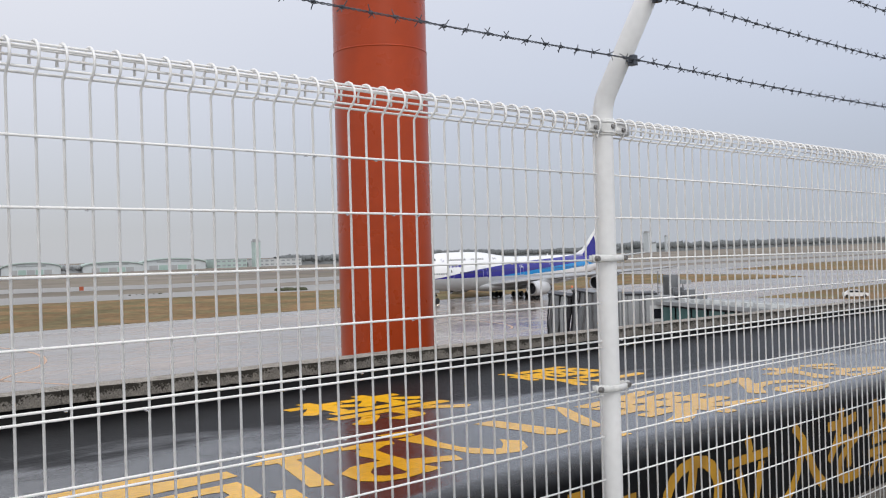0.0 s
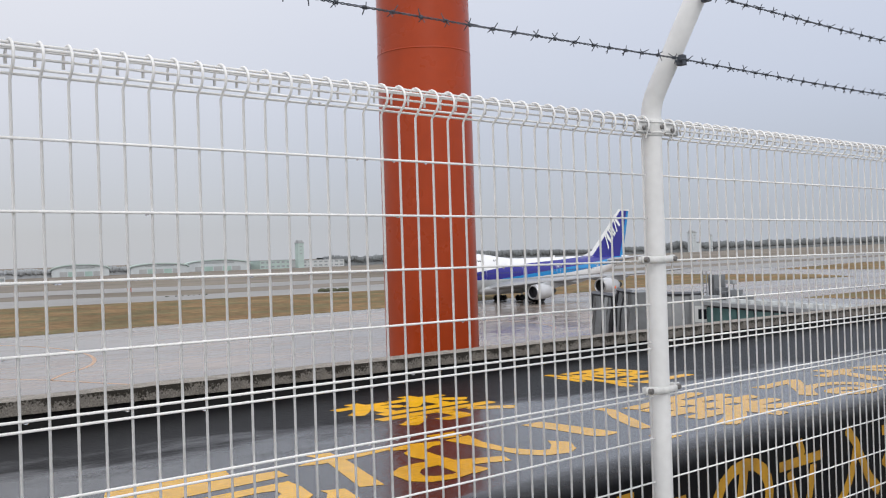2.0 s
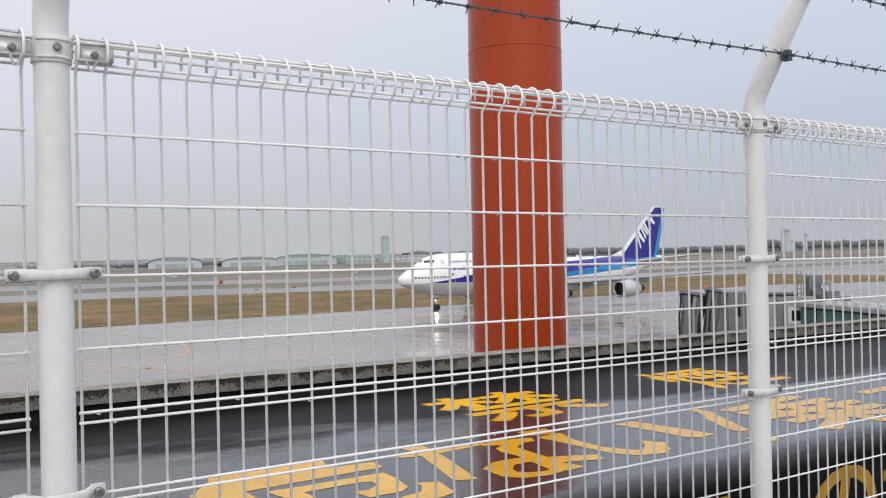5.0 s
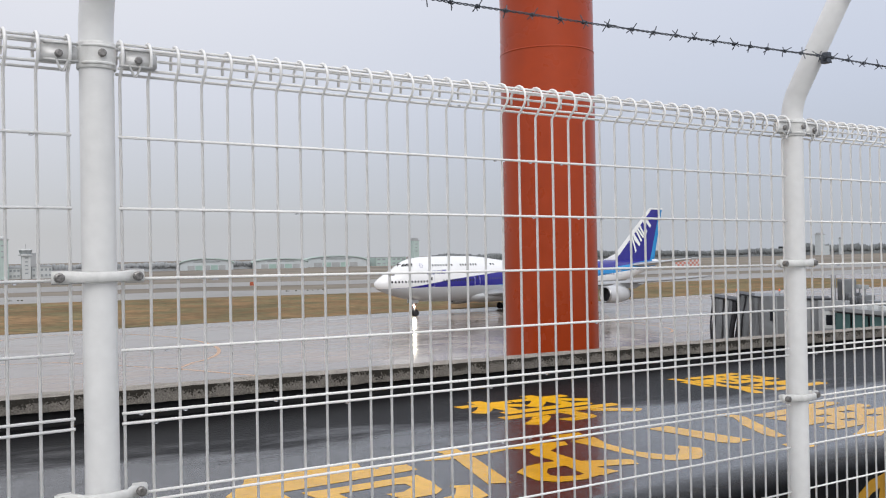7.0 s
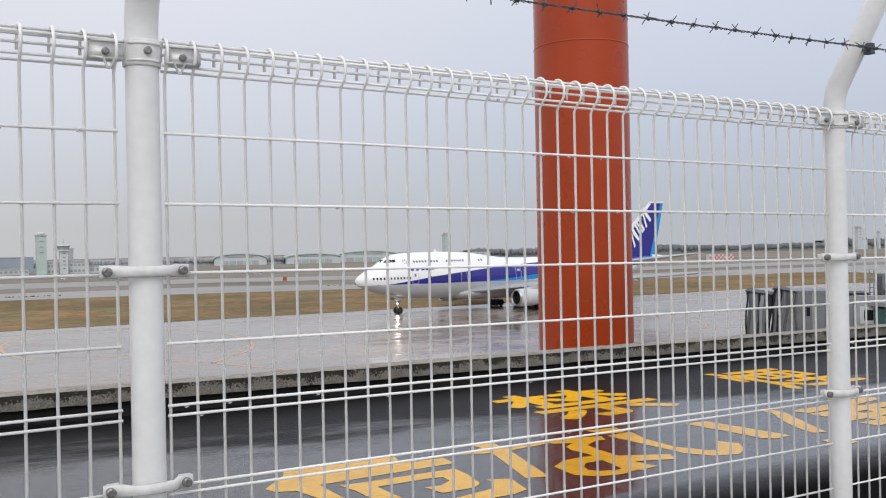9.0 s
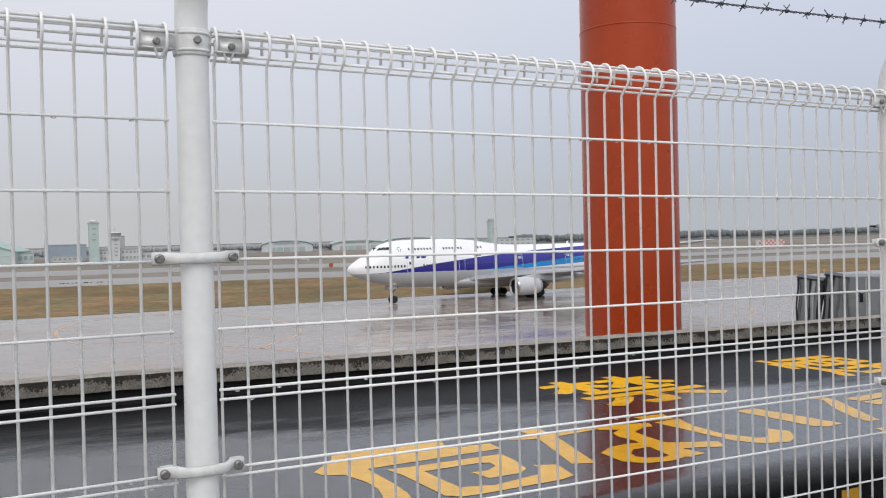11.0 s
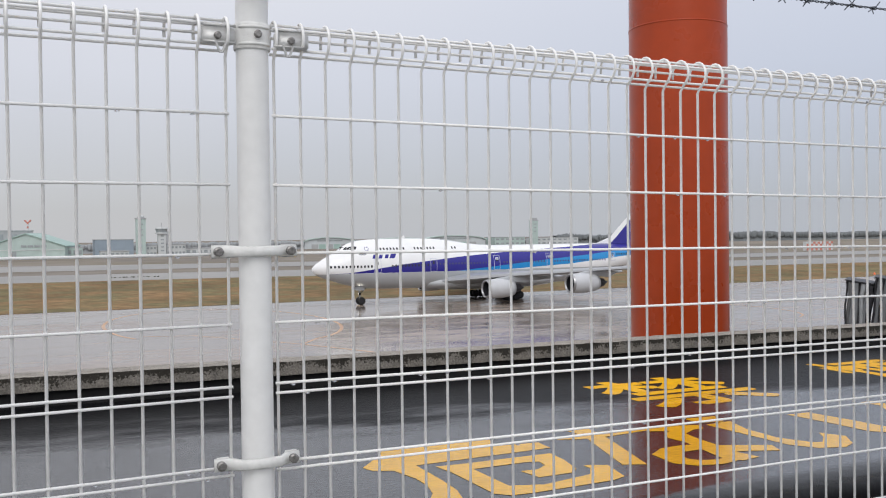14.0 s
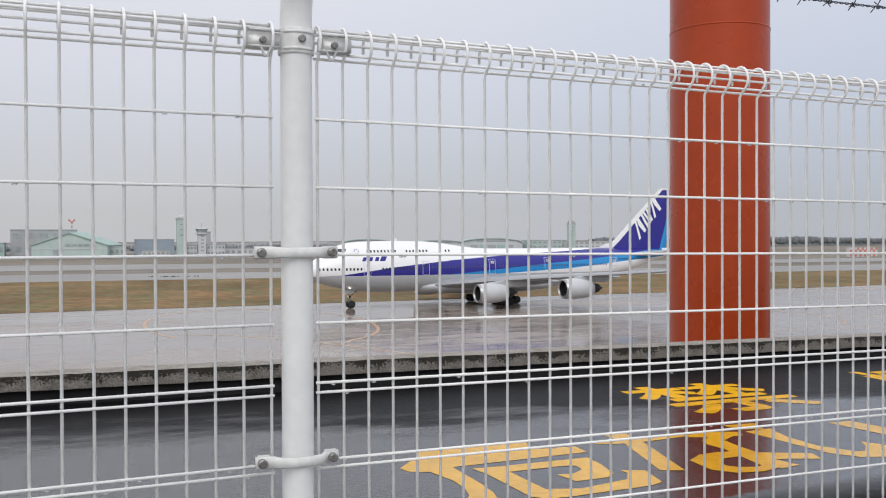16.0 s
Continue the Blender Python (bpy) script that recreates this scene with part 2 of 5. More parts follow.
puddled(APRON)
TAXI = mat("wet_runway_concrete", (0.27, 0.262, 0.25), 0.5, var=0.08, scale=0.2, var2=0.12, scale2=0.02)
GRASS = mat("dry_autumn_grass", (0.238, 0.152, 0.078), 0.95, var=0.28, scale=0.6, var2=0.25, scale2=0.06, bump=0.8, bscale=1.5, col2=(0.175, 0.150, 0.078), spec=0.1)
# far grass is greyed, with the distance haze mixed into its colour
FIELD = mat("hazed_airfield_grass", (0.245, 0.218, 0.190), 0.95, var=0.15, scale=0.05, var2=0.2, scale2=0.008, spec=0.1, col2=(0.228, 0.200, 0.158))
SEAL = mat("joint_sealant", (0.278, 0.229, 0.194), 0.2, var=0.1, spec=0.33)
puddled(SEAL)
ORANGE = mat("orange_line_paint", (0.52, 0.30, 0.16), 0.35, var=0.15, scale=2)
LINE = mat("faded_white_paint", (0.55, 0.55, 0.53), 0.5, var=0.2, scale=1)
WHITE = mat("aircraft_white", (0.90, 0.905, 0.91), 0.25, var=0.02, scale=0.6, coat=0.3)
GREY = mat("aircraft_grey", (0.50, 0.52, 0.54), 0.3, var=0.05, scale=0.5, coat=0.2)
WINGGREY = mat("aircraft_wing_grey", (0.36, 0.375, 0.395), 0.35, var=0.06, scale=0.5, coat=0.1)
DEEP = mat("aircraft_deep_blue", (0.022, 0.018, 0.26), 0.25, var=0.04, scale=0.5, coat=0.3)
LIGHTB = mat("aircraft_light_blue", (0.012, 0.26, 0.62), 0.25, var=0.04, scale=0.5, coat=0.3)
BLACKG = mat("dark_glass", (0.02, 0.022, 0.028), 0.12, var=0.1)
MATT = mat("matt_black_paint", (0.004, 0.004, 0.004), 0.9, var=0.1, spec=0.05)
TYRE = mat("tyre_rubber", (0.018, 0.018, 0.018), 0.7, var=0.2)
METAL = mat("bare_metal", (0.42, 0.42, 0.43), 0.32, 0.9, var=0.1, scale=3)
DULL = mat("dark_machinery", (0.035, 0.035, 0.04), 0.5, 0.3, var=0.2, scale=3)
LAMP = glow("lamp_lens", (1.0, 0.93, 0.78), 6500.0)
BEACON = glow("beacon_lens", (1.0, 0.22, 0.10), 0.3)
BEACON.node_tree.nodes["Principled BSDF"].inputs["Base Color"].default_value = (0.7, 0.16, 0.06, 1)
BRIDGE = mat("bridge_grey_panel", (0.185, 0.195, 0.205), 0.45, var=0.1, scale=1.5, var2=0.12, scale2=0.3)
BRIDGEL = mat("bridge_light_panel", (0.33, 0.345, 0.355), 0.45, var=0.08, scale=1.5, var2=0.1, scale2=0.3)
RUBBER = mat("bellows_rubber", (0.13, 0.132, 0.135), 0.6, var=0.25, scale=2)
TEAL = mat("teal_glazing", (0.085, 0.17, 0.165), 0.15, var=0.2, scale=0.8)
# far building and window colours are paled to put distance haze into them
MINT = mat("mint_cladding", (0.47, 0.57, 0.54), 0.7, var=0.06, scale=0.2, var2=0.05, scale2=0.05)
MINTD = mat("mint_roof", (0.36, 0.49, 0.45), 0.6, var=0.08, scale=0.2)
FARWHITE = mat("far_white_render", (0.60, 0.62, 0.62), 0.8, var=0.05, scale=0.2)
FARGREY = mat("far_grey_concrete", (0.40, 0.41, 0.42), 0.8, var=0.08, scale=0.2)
FARBLUE = mat("hazed_blue_roof", (0.31, 0.37, 0.43), 0.7, var=0.1, scale=0.1)
FARWIN = mat("hazed_window_band", (0.33, 0.36, 0.37), 0.3, var=0.2, scale=0.3)
FARPALE = mat("hazed_cladding", (0.56, 0.60, 0.62), 0.8, var=0.05, scale=0.2)
REDW = mat("far_red_paint", (0.58, 0.22, 0.17), 0.7, var=0.1, scale=0.4)
SIGNRED = mat("marker_red_paint", (0.42, 0.10, 0.045), 0.6, var=0.1, scale=2)
# foliage colours are paled and greyed to carry the distance haze
TREE = mat("hazed_pine_foliage", (0.205, 0.22, 0.226), 0.95, var=0.1, scale=0.2, var2=0.12, scale2=0.02, spec=0.1)
HAZETREE = mat("hazed_far_trees", (0.36, 0.376, 0.39), 0.95, var=0.1, scale=0.2, var2=0.12, scale2=0.02, spec=0.1)


BUSH = mat("dark_shrub_foliage", (0.09, 0.095, 0.06), 0.95, var=0.3, scale=1.2, spec=0.1)


# ---- mesh helpers ----
def mesh_of(bm, name, material, smooth=False):
    me = bpy.data.meshes.new(name)
    bm.normal_update()
    bm.to_mesh(me)
    bm.free()
    for m in material if isinstance(material, (list, tuple)) else (material,):
        me.materials.append(m)
    if smooth:
        for p in me.polygons:
            p.use_smooth = True
    return me


def part(name, bm, material, parent=None, label="", smooth=False):
    """Links a bmesh as one mesh object under a thing or a part."""
    ob = new(name, bm if isinstance(bm, bpy.types.Mesh) else mesh_of(bm, name, material, smooth))
    if parent:
        ob.parent = parent
    if label:
        ob["label"] = label
    return ob


def thing(name, label, category, at=(0, 0, 0), group="", kind="", rz=0.0):
    ob = new(name)
    ob.empty_display_size = 0.1
    ob.matrix_basis = pose(*at, 0, 0, rz)
    return tagged(ob, label, category, group, kind)


def box(bm, x0, x1, y0, y1, z0, z1, bevel=0.0, mi=0):
    r = bmesh.ops.create_cube(bm, size=1.0, matrix=Matrix.Translation(((x0 + x1) / 2, (y0 + y1) / 2, (z0 + z1) / 2)) @ Matrix.Diagonal((x1 - x0, y1 - y0, z1 - z0, 1)))
    vs = r["verts"]
    fs = list({f for v in vs for f in v.link_faces})
    for f in fs:
        f.material_index = mi
    if bevel:
        bmesh.ops.bevel(bm, geom=list({e for v in vs for e in v.link_edges}), offset=bevel, segments=2, affect="EDGES", profile=0.7)
    return bm


def cube(x0, x1, y0, y1, z0, z1, bevel=0.0):
    return box(bmesh.new(), x0, x1, y0, y1, z0, z1, bevel)


def tube(bm, pts, r, n=8, closed=False, caps=True):
    """A round tube along the points; r is one radius or one for each point."""
    pts = [Vector(p) for p in pts]
    rings, k = [], len(pts)
    up = None
    for i, p in enumerate(pts):
        a = pts[i - 1] if (i or closed) else p
        b = pts[(i + 1) % k] if (i < k - 1 or closed) else p
        d = (b - a).normalized()
        if up is None:
            up = d.orthogonal().normalized()
        up = (up - d * up.dot(d)).normalized()
        s = d.cross(up)
        rr = r[i] if isinstance(r, (list, tuple)) else r
        rings.append([bm.verts.new(p + rr * (math.cos(2 * math.pi * j / n) * up + math.sin(2 * math.pi * j / n) * s)) for j in range(n)])
    for i in range(k if closed else k - 1):
        a, b = rings[i], rings[(i + 1) % k]
        for j in range(n):
            bm.faces.new((a[j], a[(j + 1) % n], b[(j + 1) % n], b[j]))
    if caps and not closed:
        bm.faces.new(rings[0][::-1])
        bm.faces.new(rings[-1])
    return bm


def tube_of(pts, r, n=8, **k):
    return tube(bmesh.new(), pts, r, n, **k)


def loft(bm, rings, caps=True):
    vs = [[bm.verts.new(p) for p in ring] for ring in rings]
    n = len(vs[0])
    for a, b in zip(vs, vs[1:]):
        for j in range(n):
            bm.faces.new((a[j], a[(j + 1) % n], b[(j + 1) % n], b[j]))
    if caps:
        bm.faces.new(vs[0][::-1])
        bm.faces.new(vs[-1])
    bmesh.ops.recalc_face_normals(bm, faces=bm.faces)
    return bm


def lathe(bm, prof, n=24, axis="X", at=(0, 0, 0), caps=True):
    """Turns a profile of (along, radius) about an axis."""
    o = Vector(at)
    def p(a, r, th):
        c, s = r * math.cos(th), r * math.sin(th)
        return o + Vector({"X": (a, c, s), "Y": (c, a, s), "Z": (c, s, a)}[axis])
    return loft(bm, [[p(a, max(r, 1e-4), 2 * math.pi * j / n) for j in range(n)] for a, r in prof], caps)


def sheet(pts, z):
    bm = bmesh.new()
    bm.faces.new([bm.verts.new((x, y, z)) for x, y in pts])
    bmesh.ops.recalc_face_normals(bm, faces=bm.faces)
    if bm.faces[:][0].normal.z < 0:
        bmesh.ops.reverse_faces(bm, faces=bm.faces)
    return bm


def prism(pts, y0, y1, axis="y"):
    """A solid with a given outline: outline in x, z pushed along y, or in x, y pushed along z."""
    bm = bmesh.new()
    mk = (lambda a, b, c: (a, c, b)) if axis == "y" else (lambda a, b, c: (a, b, c))
    lo = [bm.verts.new(mk(a, b, y0)) for a, b in pts]
    hi = [bm.verts.new(mk(a, b, y1)) for a, b in pts]
    n = len(pts)
    bm.faces.new(lo)
    bm.faces.new(hi[::-1])
    for i in range(n):
        bm.faces.new((lo[i], lo[(i + 1) % n], hi[(i + 1) % n], hi[i]))
    bmesh.ops.recalc_face_normals(bm, faces=bm.faces)
    return bm


# ---- ground and airfield ----
def setting(name, bm, material, label, category):
    return tagged(part(name, bm, material), label, category, "", "structure")


def build_ground():
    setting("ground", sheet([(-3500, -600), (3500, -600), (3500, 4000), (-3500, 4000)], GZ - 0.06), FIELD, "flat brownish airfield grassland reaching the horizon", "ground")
    setting("apron", sheet([(-900, 3.9), (900, 3.9), (900, 258), (-900, 258)], GZ - 0.03), APRON, "wet grey concrete apron reflecting the overcast sky", "apron")
    strips = [
        ("grass_strip", GRASS, "dry orange-brown grass strip beside the taxiway", [(-700, 145), (0, 145), (150, 147), (205, 151), (235, 137), (262, 128), (278, 150), (282, 214), (150, 223), (60, 246), (0, 251), (-700, 262)]),
        ("grass_strip", GRASS, "dry grass patch beside the far stand", [(162, 89), (900, 89), (900, 55), (164, 60)]),
        ("grass_strip", GRASS, "dry grass patch beyond the taxiway bend", [(318, 126), (900, 110), (900, 190), (420, 205), (330, 195)]),
        ("runway", TAXI, "pale wet concrete runway", [(-1500, 352), (0, 341), (100, 332), (150, 309), (207, 303), (400, 290), (1500, 250), (1500, 310), (400, 343), (243, 353), (170, 358), (120, 386), (0, 416), (-1500, 430)]),
    ]
    for name, m, label, pts in strips:
        setting(name, sheet(pts, GZ), m, label, "grass" if "grass" in name else "runway")
    setting("taxiway", sheet([(-1500, 262.5), (0, 251.5), (60, 246.5), (150, 223.5), (400, 210), (1500, 195), (1500, 240), (400, 255), (190, 267), (122, 268), (91, 290), (0, 302), (-1500, 312)], GZ - 0.015), TAXI, "wet grey concrete taxiway between grass strips", "taxiway")

    def stripe(name, pts, w, m, label):
        bm = bmesh.new()
        rows = []
        for i, p in enumerate(pts):
            a, b = Vector(pts[max(0, i - 1)]), Vector(pts[min(len(pts) - 1, i + 1)])
            d = (b - a).normalized()
            s = Vector((-d.y, d.x)) * w / 2
            rows.append([bm.verts.new((p[0] + s.x * k, p[1] + s.y * k, GZ - 0.022)) for k in (1, -1)])
        for a, b in zip(rows, rows[1:]):
            bm.faces.new((a[0], a[1], b[1], b[0]))
        setting(name, bm, m, label, "marking")
    arc = [(22.4 + 13.6 * math.cos(a), 114 + 25 * math.sin(a)) for a in np.linspace(radians(-66), radians(212), 50)]
    stripe("marking", [(29.5, 77), (25.2, 87)] + arc, 0.42, ORANGE, "faded orange turning guide line on wet concrete")
    stripe("marking", [(25.6, 86.5), (17, 101), (11.5, 103)], 0.3, ORANGE, "faded orange guide line on wet concrete")
    arc = [(84 + 11 * math.cos(a), 98 + 16 * math.sin(a)) for a in np.linspace(radians(-70), radians(60), 18)]
    stripe("marking", arc, 0.30, ORANGE, "faded orange curved guide line")
    stripe("marking", [(-300, 131), (400, 145)], 0.2, LINE, "worn taxiway centre line")
    stripe("marking", [(-600, 143.6), (170, 146)], 0.35, LINE, "worn pale edge line beside the grass")
    # joints of the concrete slabs
    bm = bmesh.new()
    for x in np.arange(-60, 200, 7.5):
        box(bm, x - 0.016, x + 0.016, 30, 144, GZ - 0.032, GZ - 0.0288)
    for y in np.arange(30, 144, 7.5):
        box(bm, -60, 200, y - 0.016, y + 0.016, GZ - 0.032, GZ - 0.0292)
    tagged(part("apron_joint", bm, SEAL), "dark sealed joints between apron slabs", "joint", "", "stuff")


build_ground()


# ---- viewing deck, corridor roof, parapet ----
ROOF_Z = 0.82
LEAN = 0.0095      # slope of the parapet along x, set to fit the camera's view
TILTED = pose(0, 0, 0.005, 0, math.degrees(LEAN), 0)


def roof_drop(x, y):
    """Bends the roof to fit the camera's view: level along its rounded edge, following the parapet at its back."""
    return (0.005 - LEAN * x) * max(0.0, min(1.0, (y - 0.3) / 2.2))



def build_deck():
    setting("floor", cube(-14, 40, -9, 0.16, -0.25, 0.0), DECK, "concrete floor of the viewing deck", "floor")
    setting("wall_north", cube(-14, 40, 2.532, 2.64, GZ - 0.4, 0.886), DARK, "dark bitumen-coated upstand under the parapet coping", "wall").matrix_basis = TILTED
    # this back wall is added out of view; its paleness bounces light onto the fence
    setting("wall_south", cube(-14, 40, -9.2, -9.003, -0.25, 2.6), WALLM, "plain pale wall added unseen behind the viewing deck to close it and bounce light", "wall")
    # parapet coping in cast lengths
    cop = thing("parapet", "weathered concrete parapet coping with dark moss", "parapet", (0, 0, 0), "", "structure")
    cop.matrix_basis = TILTED
    rnd = random.Random(4)
    x = -6.0
    while x < 34:
        w = 2.4
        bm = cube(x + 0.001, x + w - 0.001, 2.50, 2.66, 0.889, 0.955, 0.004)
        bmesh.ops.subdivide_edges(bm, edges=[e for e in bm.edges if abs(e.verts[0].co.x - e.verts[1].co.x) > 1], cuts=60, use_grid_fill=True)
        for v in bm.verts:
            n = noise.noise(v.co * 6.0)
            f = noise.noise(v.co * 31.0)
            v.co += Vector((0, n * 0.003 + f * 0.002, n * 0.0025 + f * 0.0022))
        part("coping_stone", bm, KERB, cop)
        x += w


def build_corridor_roof():
    roof = thing("corridor_roof", "wet black corridor roof with rounded edges and yellow warning lettering", "roof", (0, 0, 0), "", "structure")
    prof = []
    y0, y1, r = 0.20, 2.53, 0.095
    prof += [(y0, 0.10), (y0, 0.11)]
    for a in np.linspace(180, 90, 9):
        prof.append((y0 + r + r * math.cos(radians(a)), ROOF_Z - r + r * math.sin(radians(a))))
    prof += [(y0 + r + 0.012, ROOF_Z)] + [(0.3 + 0.2 * k, ROOF_Z) for k in range(1, 11)] + [(y1 - 0.003, ROOF_Z), (y1, ROOF_Z), (y1, ROOF_Z - 0.003)]
    prof.append((y1, 0.10))
    bm = bmesh.new()
    loft(bm, [[(x, y, z + roof_drop(x, y)) for y, z in prof] for x in np.linspace(-8, 30, 39)])
    ob = part("roof_shell", bm, ROOF, roof, "wet black membrane", True)
    ob.data.polygons[-1].use_smooth = ob.data.polygons[-2].use_smooth = False
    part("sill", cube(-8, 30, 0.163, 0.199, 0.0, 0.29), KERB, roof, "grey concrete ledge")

    def glyph(ch, x0, x1, y0, y1, upright=False):
        """A painted character, fitted to its painted box."""
        c = bpy.data.curves.new("lettering", "FONT")
        c.body, c.size, c.resolution_u = ch, 1.0, 4
        o = new("lettering", c)
        one = bpy.data.meshes.new_from_object(o.evaluated_get(bpy.context.evaluated_depsgraph_get()))
        bpy.data.objects.remove(o)
        bpy.data.curves.remove(c)
        # a broad flat brush: the thin letter swept round a small square, coat on coat
        brush = 0.018 if upright or ch in "禁煙" else 0.026
        src = [v.co.copy() for v in one.vertices]
        tri = [list(p.vertices) for p in one.polygons]
        vs, fs = [], []
        for q in range(9):
            sx, sy = (0, 0) if q == 0 else (brush * ((q + 2) % 3 - 1), brush * ((q + 2) // 3 % 3 - 1))
            fs += [[i + len(vs) for i in p] for p in tri]
            vs += [(v.x + sx, v.y + sy, 0.00005 * q) for v in src]
        me = bpy.data.meshes.new("lettering")
        me.from_pydata(vs, [], fs)
        lo = [min(v.co[i] for v in me.vertices) for i in (0, 1)]
        hi = [max(v.co[i] for v in me.vertices) for i in (0, 1)]
        for v in me.vertices:
            a = x0 + (v.co.x - lo[0]) / (hi[0] - lo[0]) * (x1 - x0)
            b = y0 + (v.co.y - lo[1]) / (hi[1] - lo[1]) * (y1 - y0)
            v.co = (a, 0.1994 - v.co.z, b) if upright else (a, b, ROOF_Z + roof_drop(a, b) + 0.0007 + v.co.z)
        me.materials.clear()
        me.materials.append(SHADEYELLOW if upright else YELLOW)
        part("lettering", me, None, roof, "yellow painted character")

    def brushed(x0, x1, y0, y1, *strokes):
        """A character painted in broad flat strokes, each an outline in hundredths of its box; a pair of outlines is a ring."""
        bm = bmesh.new()
        for k, st in enumerate(strokes):
            def put(pts):
                return [bm.verts.new((a, b, ROOF_Z + roof_drop(a, b) + 0.0007 + 0.00006 * k)) for a, b in ((x0 + u * (x1 - x0) / 100, y0 + v * (y1 - y0) / 100) for u, v in pts)]
            if isinstance(st, tuple):
                a, b = put(st[0]), put(st[1])
                for i in range(len(a)):
                    bm.faces.new((a[i - 1], a[i], b[i], b[i - 1]))
            else:
                bm.faces.new(put(st))
        for f in bm.faces:
            f.normal_update()
            if f.normal.z < 0:
                f.normal_flip()
        part("lettering", bm, YELLOW, roof, "yellow painted character")
    # the word for danger, and its exclamation mark
    brushed(0.547, 1.241, 0.457, 1.135,
            [(19, 100), (78, 99), (74, 85), (14, 87)],
            [(0, 71), (15, 90), (96, 79), (95, 66), (22, 64), (10, 60), (2, 64)],
            [(10, 62), (23, 65), (23, 35), (22, 18), (18, 3), (5, 8), (11, 18), (14, 30), (14, 43)],
            [(30, 58), (41, 57), (89, 56), (88, 42), (84, 25), (78, 20), (62, 20), (60, 33), (68, 32), (75, 37), (76, 44), (70, 46), (32, 46)],
            [(32, 52), (43, 49), (44, 14), (58, 9), (84, 14), (90, 23), (90, 29), (100, 24), (95, 4), (87, 1), (47, 0), (38, 1), (33, 6)])
    brushed(1.284, 2.067, 0.463, 1.128,
            [(1, 81), (14, 88), (55, 85), (51, 78), (27, 75), (11, 76)],
            [(15, 100), (27, 97), (23, 71), (9, 16), (0, 21), (14, 74), (16, 91)],
            [(82, 94), (100, 92), (95, 77), (82, 80)],
            [(49, 80), (64, 82), (79, 76), (75, 67), (61, 68), (49, 75)],
            [(50, 65), (61, 73), (70, 68), (60, 61), (58, 49), (57, 34), (55, 15), (57, 3), (47, 1), (42, 9), (48, 44), (47, 56)],
            [(56, 32), (77, 19), (73, 8), (60, 15), (52, 17)],
            ([(21, 31), (31, 39), (41, 40), (50, 38), (55, 29), (52, 16), (45, 2), (36, 0), (25, 3), (19, 12)],
             [(31, 22), (36, 28), (40, 28), (45, 28), (49, 22), (49, 15), (45, 10), (39, 8), (32, 11), (29, 16)]))
    brushed(1.924, 2.482, 0.452, 0.970,
            [(0, 98), (23, 100), (14, 73), (12, 42), (21, 20), (27, 18), (38, 28), (46, 40), (53, 24), (40, 6), (28, 0), (12, 6), (3, 22), (2, 51), (1, 78)],
            [(74, 99), (94, 98), (97, 65), (100, 21), (84, 19), (77, 27), (77, 59)])
    brushed(2.474, 2.880, 0.338, 1.025,
            [(84, 100), (100, 99), (98, 83), (73, 59), (41, 27), (28, 29), (32, 39), (57, 65), (85, 86)],
            [(6, 14), (19, 14), (29, 10), (25, 0), (8, 0), (0, 6)])
    for ch, x0, x1, y0, y1 in TOP_TEXT:
        glyph(ch, x0, x1, y0, y1)
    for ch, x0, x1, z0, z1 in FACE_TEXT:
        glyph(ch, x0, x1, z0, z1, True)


TOP_TEXT = [
    ("乗", 2.86, 3.60, 0.29, 0.96), ("る", 3.72, 4.26, 0.28, 0.82), ("な", 4.36, 5.00, 0.29, 0.90),
    ("禁", 1.992, 2.712, 1.292, 2.012), ("煙", 3.471, 4.085, 1.313, 2.030)]
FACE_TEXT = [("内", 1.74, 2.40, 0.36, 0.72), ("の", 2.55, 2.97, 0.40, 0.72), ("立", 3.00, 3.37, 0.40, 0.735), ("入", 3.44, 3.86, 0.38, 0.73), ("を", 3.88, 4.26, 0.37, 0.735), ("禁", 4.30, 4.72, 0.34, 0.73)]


def build_pole():
    pole = thing("steel_pole", "tall glossy red-orange painted steel pole behind the parapet", "pole", (4.66, 4.44, GZ - 0.03))
    h = 18.5
    part("shaft", lathe(bmesh.new(), [(0, 0.404), (6, 0.404), (12.36, 0.404)], 64, "Z", caps=False), RED, pole, "", True)
    part("shaft", lathe(bmesh.new(), [(12.36, 0.402), (15, 0.402), (h, 0.402)], 64, "Z", caps=False), RED, pole, "", True)
    part("weld_seam", lathe(bmesh.new(), [(12.352, 0.399), (12.354, 0.4065), (12.366, 0.4065), (12.368, 0.399)], 48, "Z", caps=False), RED, pole, "thin welded seam", True)
    part("cap", lathe(bmesh.new(), [(h, 0.41), (h + 0.02, 0.41)], 48, "Z"), RED, pole)
    part("base_plate", lathe(bmesh.new(), [(0, 0.6), (0.05, 0.6), (0.06, 0.59)], 32, "Z"), RED, pole)


build_deck()
build_corridor_roof()
build_pole()


# ---- mesh fence ----
PITCH, FIRST, NW = 0.052, 0.0385, 38
FALL = 0.0075     # the fence falls gently along x
ROWS_Z = (1.7765, 1.6425, 1.511, 1.377, 1.259, 1.240, 1.107, 1.091, 0.963, 0.830, 0.697, 0.564, 0.431, 0.298, 0.16)


